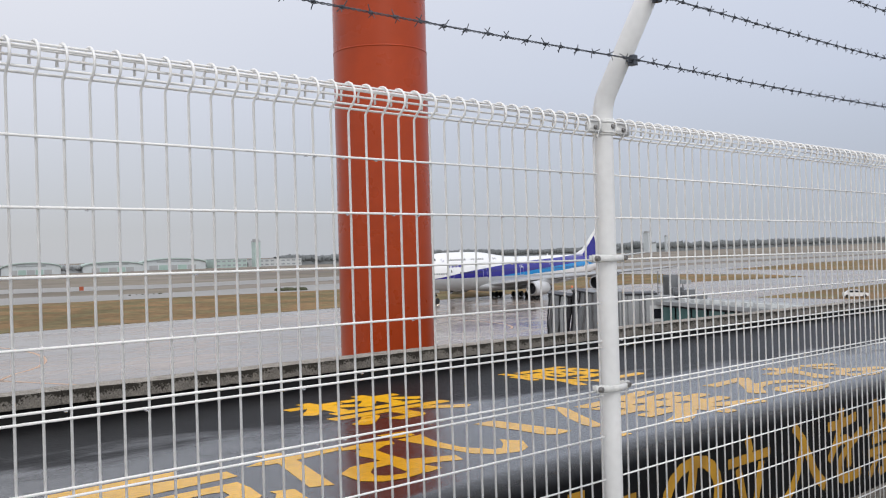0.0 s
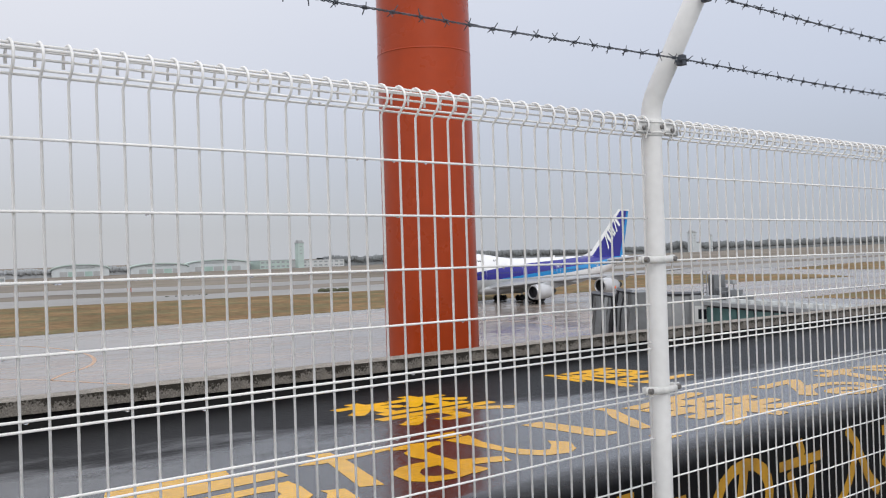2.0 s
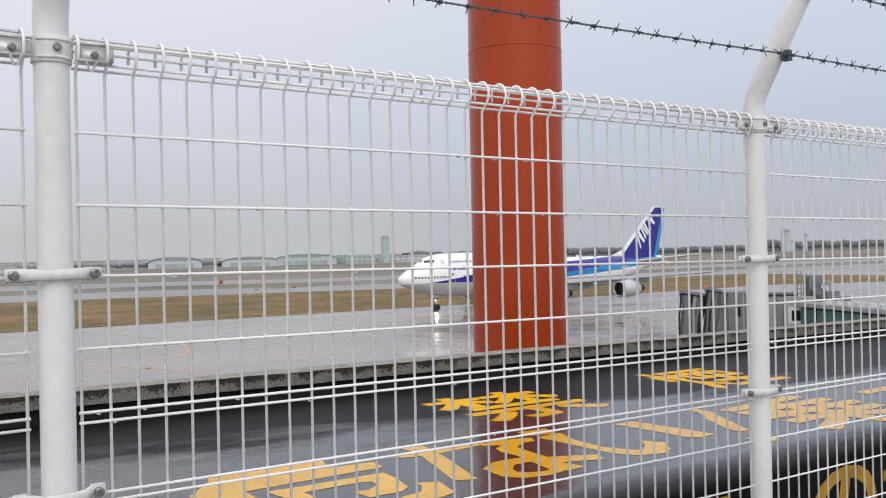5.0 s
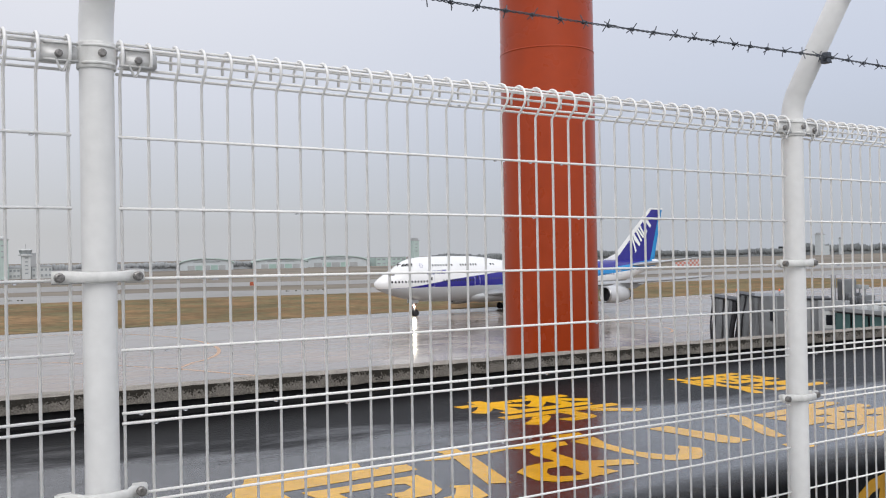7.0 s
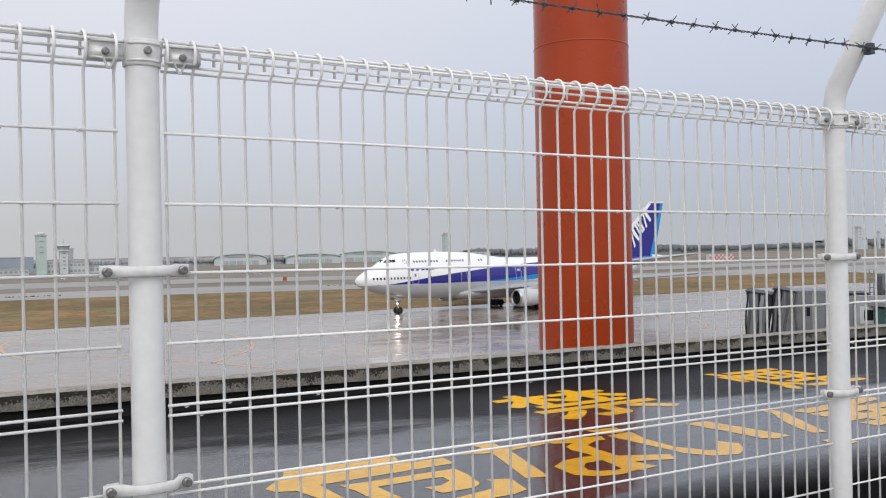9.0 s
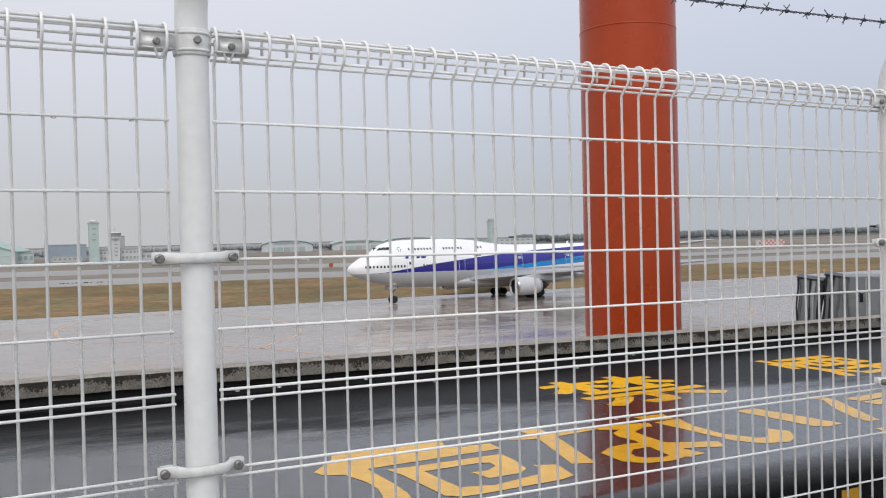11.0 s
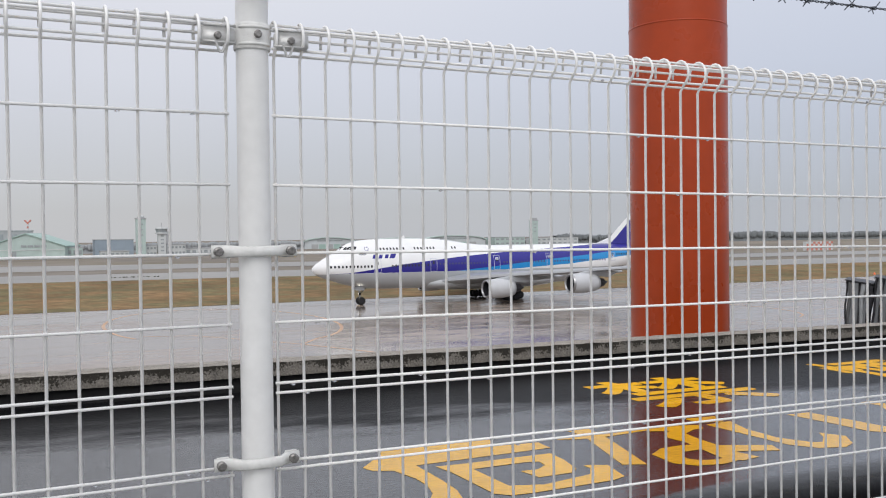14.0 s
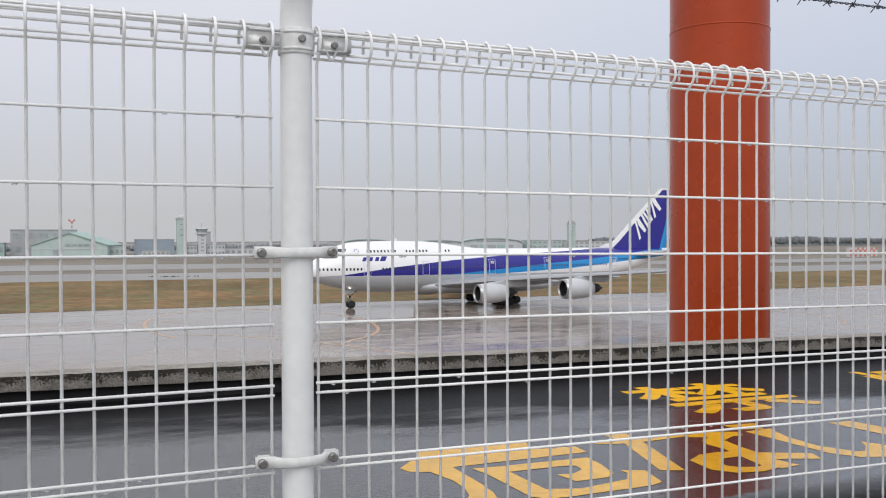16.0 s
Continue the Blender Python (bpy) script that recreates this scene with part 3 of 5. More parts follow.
def build_fence():
    w = 0.0030
    up = bmesh.new()
    # each upright ends in an open ring of 31 mm radius that wraps the long rods
    loop = [(0, 0, 0.10), (0, 0, 1.885), (0, -0.007, 1.893)]
    for a in np.linspace(245, 20, 12):
        loop.append((0, 0.0 + 0.029 * math.cos(radians(a)), 1.927 + 0.031 * math.sin(radians(a))))
    loop.append((0, 0.0275, 1.918))
    tube(up, loop, w, 8)
    up = mesh_of(up, "vertical_wire", WIRE, True)
    length = PITCH * (NW - 1) + 0.012
    across = mesh_of(tube_of([(0, 0, 0), (length / 2, 0, 0), (length, 0, 0)], w * 0.95, 8), "horizontal_wire", WIRE, True)
    drop = bmesh.new()
    bmesh.ops.create_icosphere(drop, subdivisions=1, radius=0.0032, matrix=Matrix.Diagonal((1.7, 1, 0.8, 1)))
    drop = mesh_of(drop, "water_drop", DROP, True)
    rnd = random.Random(11)
    rolled = ((-0.0125, 1.904), (-0.019, 1.941), (-0.004, 1.9515), (0.016, 1.945), (0.0215, 1.931), (0.0055, 1.896))

    def panel_of(fall, x0, z0, pitch=PITCH, turn=0.0):
        """One panel whose wires run down by fall metres a metre."""
        panel = thing("wire_fence", "white coated welded-wire fence with rolled top and rain drops", "fence", (x0, x0 * math.tan(radians(turn)), z0), "mesh fence bays", "", turn)
        wires = NW if pitch == PITCH else NW - 1
        for k in range(wires):
            o = part("vertical_wire", up, None, panel)
            o.location = (FIRST + pitch * k, 0, -fall * pitch * k)
        for y, z in [(-0.0055, z) for z in ROWS_Z] + list(rolled):
            o = part("horizontal_wire", across, None, panel)
            o.location, o.rotation_euler = (FIRST - 0.006, y, z), (0, fall, 0)
        for z in ROWS_Z[:9] + (1.900,):
            for _ in range(5):
                o = part("water_drop", drop, None, panel)
                dx = rnd.random() * 1.9
                o.location = (FIRST + dx, -0.006, z - 0.0040 - fall * dx)
        return panel
    panel = panel_of(FALL, 0, 0)
    panel_of(0.0, -2.0185, 0.0, 0.0535, 1.5)
    for x in (2.003, 4.42, 6.42):
        copy_thing(panel, pose(x, 0, -FALL * x))
    # the long bay has a make-up strip of wires
    strip = thing("wire_fence", "narrow white welded-wire fence strip filling a long bay", "fence", (3.965, 0, -FALL * 3.965), "mesh fence bays")
    for k in range(8):
        o = part("vertical_wire", up, None, strip)
        o.location = (FIRST + PITCH * k, 0, 0)
    short = mesh_of(tube_of([(0, 0, 0), (0.2, 0, 0), (0.4, 0, 0)], w * 0.95, 8), "horizontal_wire", WIRE, True)
    for y, z in [(-0.0055, z) for z in ROWS_Z] + list(rolled):
        o = part("horizontal_wire", short, None, strip)
        o.location = (0.0, y, z)

    # posts, bent outwards above the mesh, with their bands and clamps
    post = thing("fence_post", "white round steel fence post with bent top and clamp brackets", "fence post", (-0.003, 0, 0), "fence posts")
    bend = [(0, 0.0, 0.0), (0, 0.0, 1.0), (0, 0, 1.955)]
    R0, A = 0.16, 31
    for a in np.linspace(4, A, 8):
        bend.append((0, -R0 * (1 - math.cos(radians(a))), 1.955 + R0 * math.sin(radians(a))))
    by, bz = bend[-1][1], bend[-1][2]
    ex = 0.52
    bend.append((0, by - ex * math.sin(radians(A)), bz + ex * math.cos(radians(A))))
    part("pole", tube_of(bend, 0.0310, 28), POST, post, "", True)
    part("cap", tube_of([bend[-1], (0, bend[-1][1] - 0.006, bend[-1][2] + 0.01)], [0.032, 0.030], 24), POST, post, "", True)
    # band round the post at the rolled top, with two ribs and a lug each side
    bm = bmesh.new()
    lathe(bm, [(1.899, 0.0305), (1.899, 0.0340), (1.8995, 0.0343), (1.902, 0.0352), (1.9025, 0.0353), (1.9445, 0.0353), (1.945, 0.0352), (1.9475, 0.0343), (1.948, 0.0340), (1.948, 0.0305)], 32, "Z", caps=False)
    for zz in (1.9075, 1.9395):
        tube(bm, [(0.0355 * math.sin(a), -0.0355 * math.cos(a), zz) for a in np.linspace(-1.0, 1.0, 13)], [0.0012] + [0.0030] * 11 + [0.0012], 8)
    band = part("band", bm, BAND, post, "", True)
    for s in (-1, 1):
        bm = bmesh.new()
        rim = []
        for k in range(24):
            a = 2 * math.pi * k / 24
            rim.append((s * 0.071 + 0.034 * max(-1, min(1, 1.25 * math.cos(a))), 1.919 + 0.0165 * max(-1, min(1, 1.3 * math.sin(a)))))
        loft(bm, [[(x, y, z) for x, z in rim] for y in (-0.024, -0.019)])
        for zz in (1.9075, 1.9385):
            tube(bm, [(s * 0.066 - 0.030, -0.024, zz), (s * 0.066 + 0.030, -0.024, zz)], 0.0026, 6)
        part("lug", bm, GALV, band, "", True)
        part("hook", tube_of([(s * 0.064 - 0.011, -0.0255, 1.910), (s * 0.064 - 0.002, -0.0255, 1.888), (s * 0.064 + 0.002, -0.0255, 1.888), (s * 0.064 + 0.011, -0.0255, 1.910)], 0.0022, 6), GALV, band)
        part("bolt", lathe(bmesh.new(), [(-0.0315, 0.0045), (-0.030, 0.0070), (-0.024, 0.0070)], 10, "Y", (s * 0.070, 0, 1.919)), BOLT, band)
    part("bolt", lathe(bmesh.new(), [(-0.042, 0.005), (-0.0405, 0.0075), (-0.034, 0.0075)], 10, "Y", (0.003, 0, 1.925)), BOLT, band)
    # flat clamp bars across the post
    for z in (1.516, 1.114, 0.71, 0.31):
        bm = bmesh.new()
        prof = [(-0.086, -0.012), (-0.056, -0.014), (-0.036, -0.034), (0.0, -0.0365), (0.036, -0.034), (0.050, -0.014), (0.077, -0.012)]
        rings = []
        for x, y in prof:
            h = 0.0125 if abs(x) > 0.04 else 0.0105
            rings.append([(x, y, z - h), (x, y - 0.006, z - h + 0.003), (x, y - 0.006, z + h - 0.003), (x, y, z + h)])
        loft(bm, rings)
        clamp = part("clamp", bm, BAND, post, "", True)
        for s in (-1, 1):
            part("bolt", lathe(bmesh.new(), [(-0.030, 0.006), (-0.0285, 0.009), (-0.018, 0.009)], 12, "Y", (s * 0.069 - 0.005, 0, z)), BOLT, clamp)
            part("backing_plate", cube(s * 0.066 - 0.012, s * 0.066 + 0.012, 0.004, 0.008, z - 0.010, z + 0.010, 0.002), BAND, clamp)
    # dark clips that hold the barbed wire
    for y, z in BARB_AT:
        bm = bmesh.new()
        box(bm, -0.008, 0.012, y - 0.012, y + 0.012, z - 0.016, z + 0.016, 0.003)
        box(bm, -0.024, 0.02, y - 0.006, y + 0.004, z - 0.008, z + 0.0, 0.002)
        part("wire_clip", bm, BARB, post)
    for x in (-2.0, 2.012, 4.40, 6.40, 8.40):
        copy_thing(post, pose(x, 0, -FALL * x))


BARB_AT = ((-0.118, 2.116), (-0.212, 2.288), (-0.297, 2.436))


def build_barbed_wire():
    rnd = random.Random(5)
    # one four-point barb: two short wires wound round the line
    meshes = []
    for v in range(4):
        bm = bmesh.new()
        for s, dx in ((0, -0.003), (1, 0.003)):
            pts = []
            t0 = v * 0.8 + s * 1.7
            ends = [t0 + 0.2, t0 + 2 * math.pi + 1.2]
            def pt(a, r, x):
                return (x, r * math.cos(a), r * math.sin(a))
            pts.append(pt(ends[0] - 0.7, 0.017, dx - 0.007))
            for k in range(7):
                a = ends[0] + (ends[1] - ends[0]) * k / 6
                pts.append(pt(a, 0.0042, dx + 0.005 * (k / 6 - 0.5)))
            pts.append(pt(ends[1] + 0.7, 0.017, dx + 0.007))
            tube(bm, pts, 0.0013, 5)
        meshes.append(mesh_of(bm, "barb", BARB))
    for i, (y, z) in enumerate(BARB_AT):
        y -= 0.012
        wire = thing("barbed_wire", "dark twisted barbed wire strung between post tops", "barbed wire", (0, 0, 0), "barbed wires")
        x0, x1 = -2.2, 8.2
        def sag(x):
            f = (x / 2.0) % 1.0
            return -0.006 * 4 * f * (1 - f) + 0.006 * (x - 2.0) - 2.0 * FALL
        for s in (0, math.pi):
            bm = bmesh.new()
            pts = [(x, y + 0.0019 * math.cos(x * 190 + s), z + sag(x) + 0.0019 * math.sin(x * 190 + s)) for x in np.arange(x0, x1, 0.006)]
            tube(bm, pts, 0.0014, 5)
            part("strand", bm, BARB, wire)
        x = x0 + rnd.random() * 0.07
        while x < 6.2:
            o = part("barb", meshes[rnd.randrange(4)], None, wire)
            o.location, o.rotation_euler = (x, y, z + sag(x)), (rnd.random() * 6.28, 0, rnd.uniform(-0.15, 0.15))
            x += 0.073 + rnd.uniform(-0.008, 0.008)


build_fence()
build_barbed_wire()


# ---- airliner ----
STATIONS = [(0.0, 5.55, 5.85, 0.05), (0.25, 5.15, 6.2, 0.5), (0.8, 4.75, 6.65, 0.95), (1.6, 4.4, 7.15, 1.45), (2.6, 4.05, 7.75, 1.95), (3.8, 3.65, 8.35, 2.35), (4.6, 3.42, 8.95, 2.6), (5.6, 3.15, 9.55, 2.82), (7.0, 2.85, 9.98, 3.02), (9.0, 2.55, 10.2, 3.18), (12.0, 2.38, 10.28, 3.25), (16.0, 2.32, 10.3, 3.25), (20.0, 2.3, 10.22, 3.25), (23.0, 2.3, 9.95, 3.25), (26.0, 2.3, 9.5, 3.25), (29.0, 2.3, 9.12, 3.25), (32.0, 2.3, 9.0, 3.25), (40.0, 2.35, 8.98, 3.25), (46.0, 2.45, 8.98, 3.25), (50.0, 2.85, 8.98, 3.18), (54.0, 3.6, 8.96, 2.95), (58.0, 4.6, 8.9, 2.5), (62.0, 5.7, 8.8, 1.85), (65.0, 6.6, 8.65, 1.2), (67.3, 7.3, 8.5, 0.6), (68.3, 7.65, 8.3, 0.22)]
MIDZ = 5.75


def section(x):
    for a, b in zip(STATIONS, STATIONS[1:]):
        if x <= b[0]:
            f = (x - a[0]) / (b[0] - a[0])
            return [a[i] + f * (b[i] - a[i]) for i in (1, 2, 3)]
    return list(STATIONS[-1][1:])


def ring_point(x, th):
    """A point of the skin; th runs from -90 degrees (keel) over 0 (port side) to 90 (crown)."""
    zb, zt, hw = section(x)
    mid = min(max(MIDZ, zb + 0.45 * (zt - zb)), zt - 0.2) if x > 50 or x < 3 else MIDZ
    s, c = math.sin(th), math.cos(th)
    if s >= 0:
        k = 1.0 + 0.55 * max(0, min(1, (zt - 9.1) / 1.1))
        return hw * abs(c) ** k, mid + (zt - mid) * s
    return hw * abs(c) ** 0.92, mid + (mid - zb) * s


def skin(x, z):
    lo, hi = -math.pi / 2, math.pi / 2
    for _ in range(30):
        m = (lo + hi) / 2
        if ring_point(x, m)[1] < z:
            lo = m
        else:
            hi = m
    return ring_point(x, (lo + hi) / 2)[0]


def patch(bm, x0, x1, z0, z1, off=0.02, n=2, sides=(-1, 1), k=1, slant=0.0):
    for s in sides:
        g = [[bm.verts.new((x0 + (x1 - x0) * i / n + slant * j / k, s * (skin(x0 + (x1 - x0) * i / n + slant * j / k, z0 + (z1 - z0) * j / k) + off), z0 + (z1 - z0) * j / k)) for j in range(k + 1)] for i in range(n + 1)]
        for i in range(n):
            for j in range(k):
                f = (g[i][j], g[i + 1][j], g[i + 1][j + 1], g[i][j + 1])
                bm.faces.new(f if s < 0 else f[::-1])
    return bm


def livery():
    """White over grey, with a deep-blue and light-blue sweep rising towards the tail."""
    m = mat("airliner_livery", (0.90, 0.905, 0.91), 0.25, var=0.02, scale=0.6, coat=0.3)
    n, l = m.node_tree.nodes, m.node_tree.links
    b = n["Principled BSDF"]
    t = n.new("ShaderNodeTexCoord")
    sp = n.new("ShaderNodeSeparateXYZ")
    l.new(t.outputs["Object"], sp.inputs[0])
    nx = n.new("ShaderNodeMath")
    nx.operation, nx.inputs[1].default_value = "DIVIDE", 70.0
    l.new(sp.outputs["X"], nx.inputs[0])
    def edge(pts):
        c = n.new("ShaderNodeFloatCurve")
        cur = c.mapping.curves[0]
        cur.points[0].location, cur.points[1].location = (0, pts[0][1] / 12), (1, pts[-1][1] / 12)
        for x, z in pts[1:-1]:
            cur.points.new(x / 70, z / 12)
        for p in cur.points:
            p.handle_type = "VECTOR"
        c.mapping.update()
        l.new(nx.outputs[0], c.inputs["Value"])
        mu = n.new("ShaderNodeMath")
        mu.operation, mu.inputs[1].default_value = "MULTIPLY", 12.0
        l.new(c.outputs[0], mu.inputs[0])
        return mu.outputs[0]
    def below(sock):
        c = n.new("ShaderNodeMath")
        c.operation = "LESS_THAN"
        l.new(sp.outputs["Z"], c.inputs[0])
        l.new(sock, c.inputs[1])
        return c.outputs[0]
    up = below(edge([(0, 4.9), (5.0, 5.08), (14.3, 6.3), (24, 7.25), (34, 7.95), (45, 8.45), (54, 9.0), (60, 9.6), (70, 9.9)]))
    midl = below(edge([(0, 4.0), (22.5, 4.9), (30, 5.5), (39.5, 6.35), (49.5, 7.1), (58.6, 8.0), (64, 8.6), (70, 9.5)]))
    low = below(edge([(0, 4.9), (5.0, 5.02), (32, 4.95), (45, 5.6), (56, 6.6), (64, 7.25), (70, 7.7)]))
    belly = n.new("ShaderNodeMath")
    belly.operation, belly.inputs[1].default_value = "LESS_THAN", 4.97
    l.new(sp.outputs["Z"], belly.inputs[0])
    src = b.inputs["Base Color"].links[0].from_socket
    for f, col in ((up, (0.022, 0.018, 0.26, 1)), (midl, (0.012, 0.26, 0.62, 1)), (low, (0.90, 0.905, 0.91, 1)), (belly.outputs[0], (0.50, 0.52, 0.54, 1))):
        mx = n.new("ShaderNodeMix")
        mx.data_type = "RGBA"
        mx.inputs["B"].default_value = col
        l.new(f, mx.inputs["Factor"])
        l.new(src, mx.inputs["A"])
        src = mx.outputs["Result"]
    l.new(src, b.inputs["Base Color"])
    return m


WHEELS = []


def wheel(parent, x, y, r, w):
    """A wheel on its axle; it rolls about y."""
    hub = part("wheel", lathe(bmesh.new(), [(-w / 2 - 0.01, 0.10), (-w / 2 - 0.01, r * 0.5), (w / 2 + 0.01, r * 0.5), (w / 2 + 0.01, 0.10)], 14, "Y"), DULL, parent)
    hub.location = (x, y, r)
    part("tyre", lathe(bmesh.new(), [(-w / 2, r * 0.52), (-w / 2, r * 0.86), (-w / 2 + 0.06, r * 0.98), (0, r), (w / 2 - 0.06, r * 0.98), (w / 2, r * 0.86), (w / 2, r * 0.52)], 20, "Y", caps=False), TYRE, hub, "", True)
    part("hub_cap", cube(-0.16, 0.16, -w / 2 - 0.05, -w / 2 - 0.01, -0.05, 0.05), DULL, hub)
    WHEELS.append((hub, x, y, r))


def build_airliner():
    p = thing("airliner", "wide-body four-engine airliner, white with blue sweep, taxiing on wet concrete", "airplane", (0, 0, 0))
    n = 40
    bm = bmesh.new()
    xs = sorted(set([s[0] for s in STATIONS] + list(np.arange(1, 68, 0.7))))
    rings = []
    for x in xs:
        ring = []
        for j in range(n):
            th = -math.pi / 2 + 2 * math.pi * j / n
            if th <= math.pi / 2:
                y, z = ring_point(x, th)
                ring.append((x, -y, z))
            else:
                y, z = ring_point(x, math.pi - th)
                ring.append((x, y, z))
        rings.append(ring)
    loft(bm, rings)
    fus = part("fuselage", bm, livery(), p, "white fuselage with dark and light blue sweep, grey belly", True)
    # wing-root fairing
    bm = bmesh.new()
    loft(bm, [[(x, s * math.cos(a) * w, 3.1 + h * math.sin(a)) for a in np.linspace(0, 2 * math.pi, 24, endpoint=False) for s in (1,)] for x, w, h in ((17.5, 0.4, 0.3), (19, 2.3, 0.9), (22, 3.45, 1.25), (30, 3.6, 1.35), (38, 3.55, 1.3), (42, 2.6, 1.0), (44.5, 0.5, 0.4))])
    part("wing_fairing", bm, GREY, p, "", True)
    # cabin windows, too small to take singly
    bm = bmesh.new()
    for x in list(np.arange(2.3, 9.0, 0.56)) + list(np.arange(11.9, 18.2, 0.56)):
        patch(bm, x, x + 0.27, 5.88, 6.24, 0.015, 1)
    for x in list(np.arange(9.8, 14.6, 0.56)) + list(np.arange(16.2, 20.0, 0.56)) + [22.9, 23.5]:
        patch(bm, x, x + 0.27, 8.56, 8.9, 0.015, 1)
    for x in list(np.arange(55.5, 63, 0.56)):
        patch(bm, x, x + 0.27, 6.9, 7.2, 0.015, 1)
    tagged(part("cabin_window", bm, BLACKG, fus, "rows of small dark cabin windows"), kind="stuff")
    bm = bmesh.new()
    for x in list(np.arange(20.2, 29.5, 0.56)) + list(np.arange(32, 40, 0.56)) + list(np.arange(42, 53, 0.56)):
        patch(bm, x, x + 0.24, 6.02, 6.32, 0.015, 1)
    tagged(part("cabin_window", bm, mat("dim_window", (0.06, 0.06, 0.16), 0.15), fus, "cabin windows in the blue sweep"), kind="stuff")
    for i, (x0, x1) in enumerate(((4.3, 5.06), (5.1, 5.86), (5.9, 6.5))):
        for side in (-1, 1):
            part("cockpit_window", patch(bmesh.new(), x0, x1, 8.66 + 0.02 * i, 9.10 + 0.02 * i, 0.02, 2, (side,), slant=0.25), BLACKG, fus)
    # doors with pale outlines
    for x, z0, z1 in ((9.0, 5.05, 7.2), (18.6, 5.0, 7.1), (30.2, 5.0, 7.35), (40.5, 5.4, 7.5), (54.0, 5.9, 7.3)):
        for side in (-1, 1):
            bm = bmesh.new()
            for a, b, c, d in ((x, x + 0.06, z0, z1), (x + 1.1, x + 1.16, z0, z1), (x, x + 1.16, z0, z0 + 0.06), (x, x + 1.16, z1 - 0.06, z1)):
                patch(bm, a, b, c, d, 0.012, 1, (side,), k=6)
            door = part("door", bm, LIGHTD, fus, "thin outlined cabin door")
            part("door_window", patch(bmesh.new(), x + 0.42, x + 0.72, (z0 + z1) / 2 + 0.15, (z0 + z1) / 2 + 0.6, 0.014, 1, (side,)), BLACKG, door)
            if x > 25:
                part("door_mark", patch(bmesh.new(), x + 0.3, x + 0.9, z1 - 0.75, z1 - 0.35, 0.013, 1, (side,)), LIGHTD, door)
    # plain shapes in place of the title on the nose
    for side in (-1, 1):
        for x0, x1, z1, sl in ((8.8, 9.38, 7.85, 0.28), (9.8, 10.38, 7.85, 0.28), (10.8, 11.38, 7.85, 0.28), (11.6, 12.5, 7.95, 0.4)):
            part("title_shape", patch(bmesh.new(), x0, x1, 7.25, z1, 0.014, 2, (side,), slant=sl), DEEP, fus, "deep blue slanted block")
    # small ring of petals behind the flight deck
    for side in (-1, 1):
        bm = bmesh.new()
        for k in range(6):
            a = k * math.pi / 3
            patch(bm, 8.2 + 0.30 * math.cos(a) - 0.07, 8.2 + 0.30 * math.cos(a) + 0.07, 8.75 + 0.30 * math.sin(a) - 0.07, 8.75 + 0.30 * math.sin(a) + 0.07, 0.014, 1, (side,))
        part("emblem", bm, DEEP, fus, "small ring of deep blue dots")
    part("antenna", prism([(15.0, 10.28), (15.6, 10.28), (15.5, 10.75), (15.25, 10.75)], -0.03, 0.03), WHITE, fus)
    part("antenna", prism([(43.0, 8.95), (43.6, 8.95), (43.5, 9.4), (43.25, 9.4)], -0.03, 0.03), WHITE, fus)

    # wings, tailplanes: sections of (span, leading x, trailing x, z, thickness)
    def surface(name, secs, m, sign, label="", parent=None):
        bm = bmesh.new()
        rings = []
        for y, a, b, z, t in secs:
            c = b - a
            ring = []
            for f, h in ((0, 0), (0.02, 0.30), (0.10, 0.62), (0.30, 1.0), (0.60, 0.72), (1.0, 0.04), (1.0, -0.02), (0.6, -0.35), (0.3, -0.5), (0.1, -0.4), (0.02, -0.2)):
                ring.append((a + f * c, sign * y, z + h * t * 0.66))
            rings.append(ring)
        loft(bm, rings)
        return part(name, bm, m, parent or p, label)
    for s in (-1, 1):
        wing = surface("wing", [(2.6, 20.5, 36.5, 3.3, 1.9), (8, 25.2, 37.3, 3.95, 1.3), (12.2, 28.8, 38.3, 4.4, 1.0), (21, 36.4, 43.2, 5.15, 0.65), (29.5, 43.6, 48.6, 5.9, 0.42), (31.3, 45.6, 49.4, 6.1, 0.3)], WINGGREY, s, "light grey swept wing")
        part("slat", loft(bmesh.new(), [[(a - 0.12, s * y, z - 0.05), (a + 0.25, s * y, z + h), (a + 0.3, s * y, z - 0.12)] for y, a, z, h in ((5.5, 23.0, 3.66, 0.35), (11, 27.8, 4.27, 0.28), (20.5, 36.0, 5.1, 0.2), (29, 43.2, 5.85, 0.13))]), METAL, wing, "bare metal leading edge")
        for y, x, z in ((6.5, 36.6, 3.5), (9.5, 37.2, 3.85), (15.5, 40.0, 4.5), (19, 42.0, 4.8)):
            part("flap_fairing", lathe(bmesh.new(), [(-3.4, 0.05), (-2.2, 0.3), (0, 0.36), (1.6, 0.2), (2.3, 0.03)], 12, "X", (x, s * y, z)), GREY, wing, "", True)
        surface("tailplane", [(0.8, 58.0, 66.5, 7.6, 0.9), (10.6, 66.6, 69.6, 8.9, 0.3), (11.0, 67.2, 69.7, 8.95, 0.2)], GREY, s, "light grey tailplane")
        for y, x, z, wx, wz in ((11.7, 23.7, 2.42, 28.2, 4.1), (20.8, 32.9, 3.32, 36.4, 5.0)):
            eng = part("engine", lathe(bmesh.new(), [(0.05, 1.16), (0.0, 1.24), (0.05, 1.33), (0.3, 1.42), (1.6, 1.50), (3.0, 1.46), (4.3, 1.28), (4.9, 1.14), (4.85, 1.08), (4.0, 1.1)], 32, "X", (x, s * y, z), caps=False), NACELLE, p, "white nacelle", True)
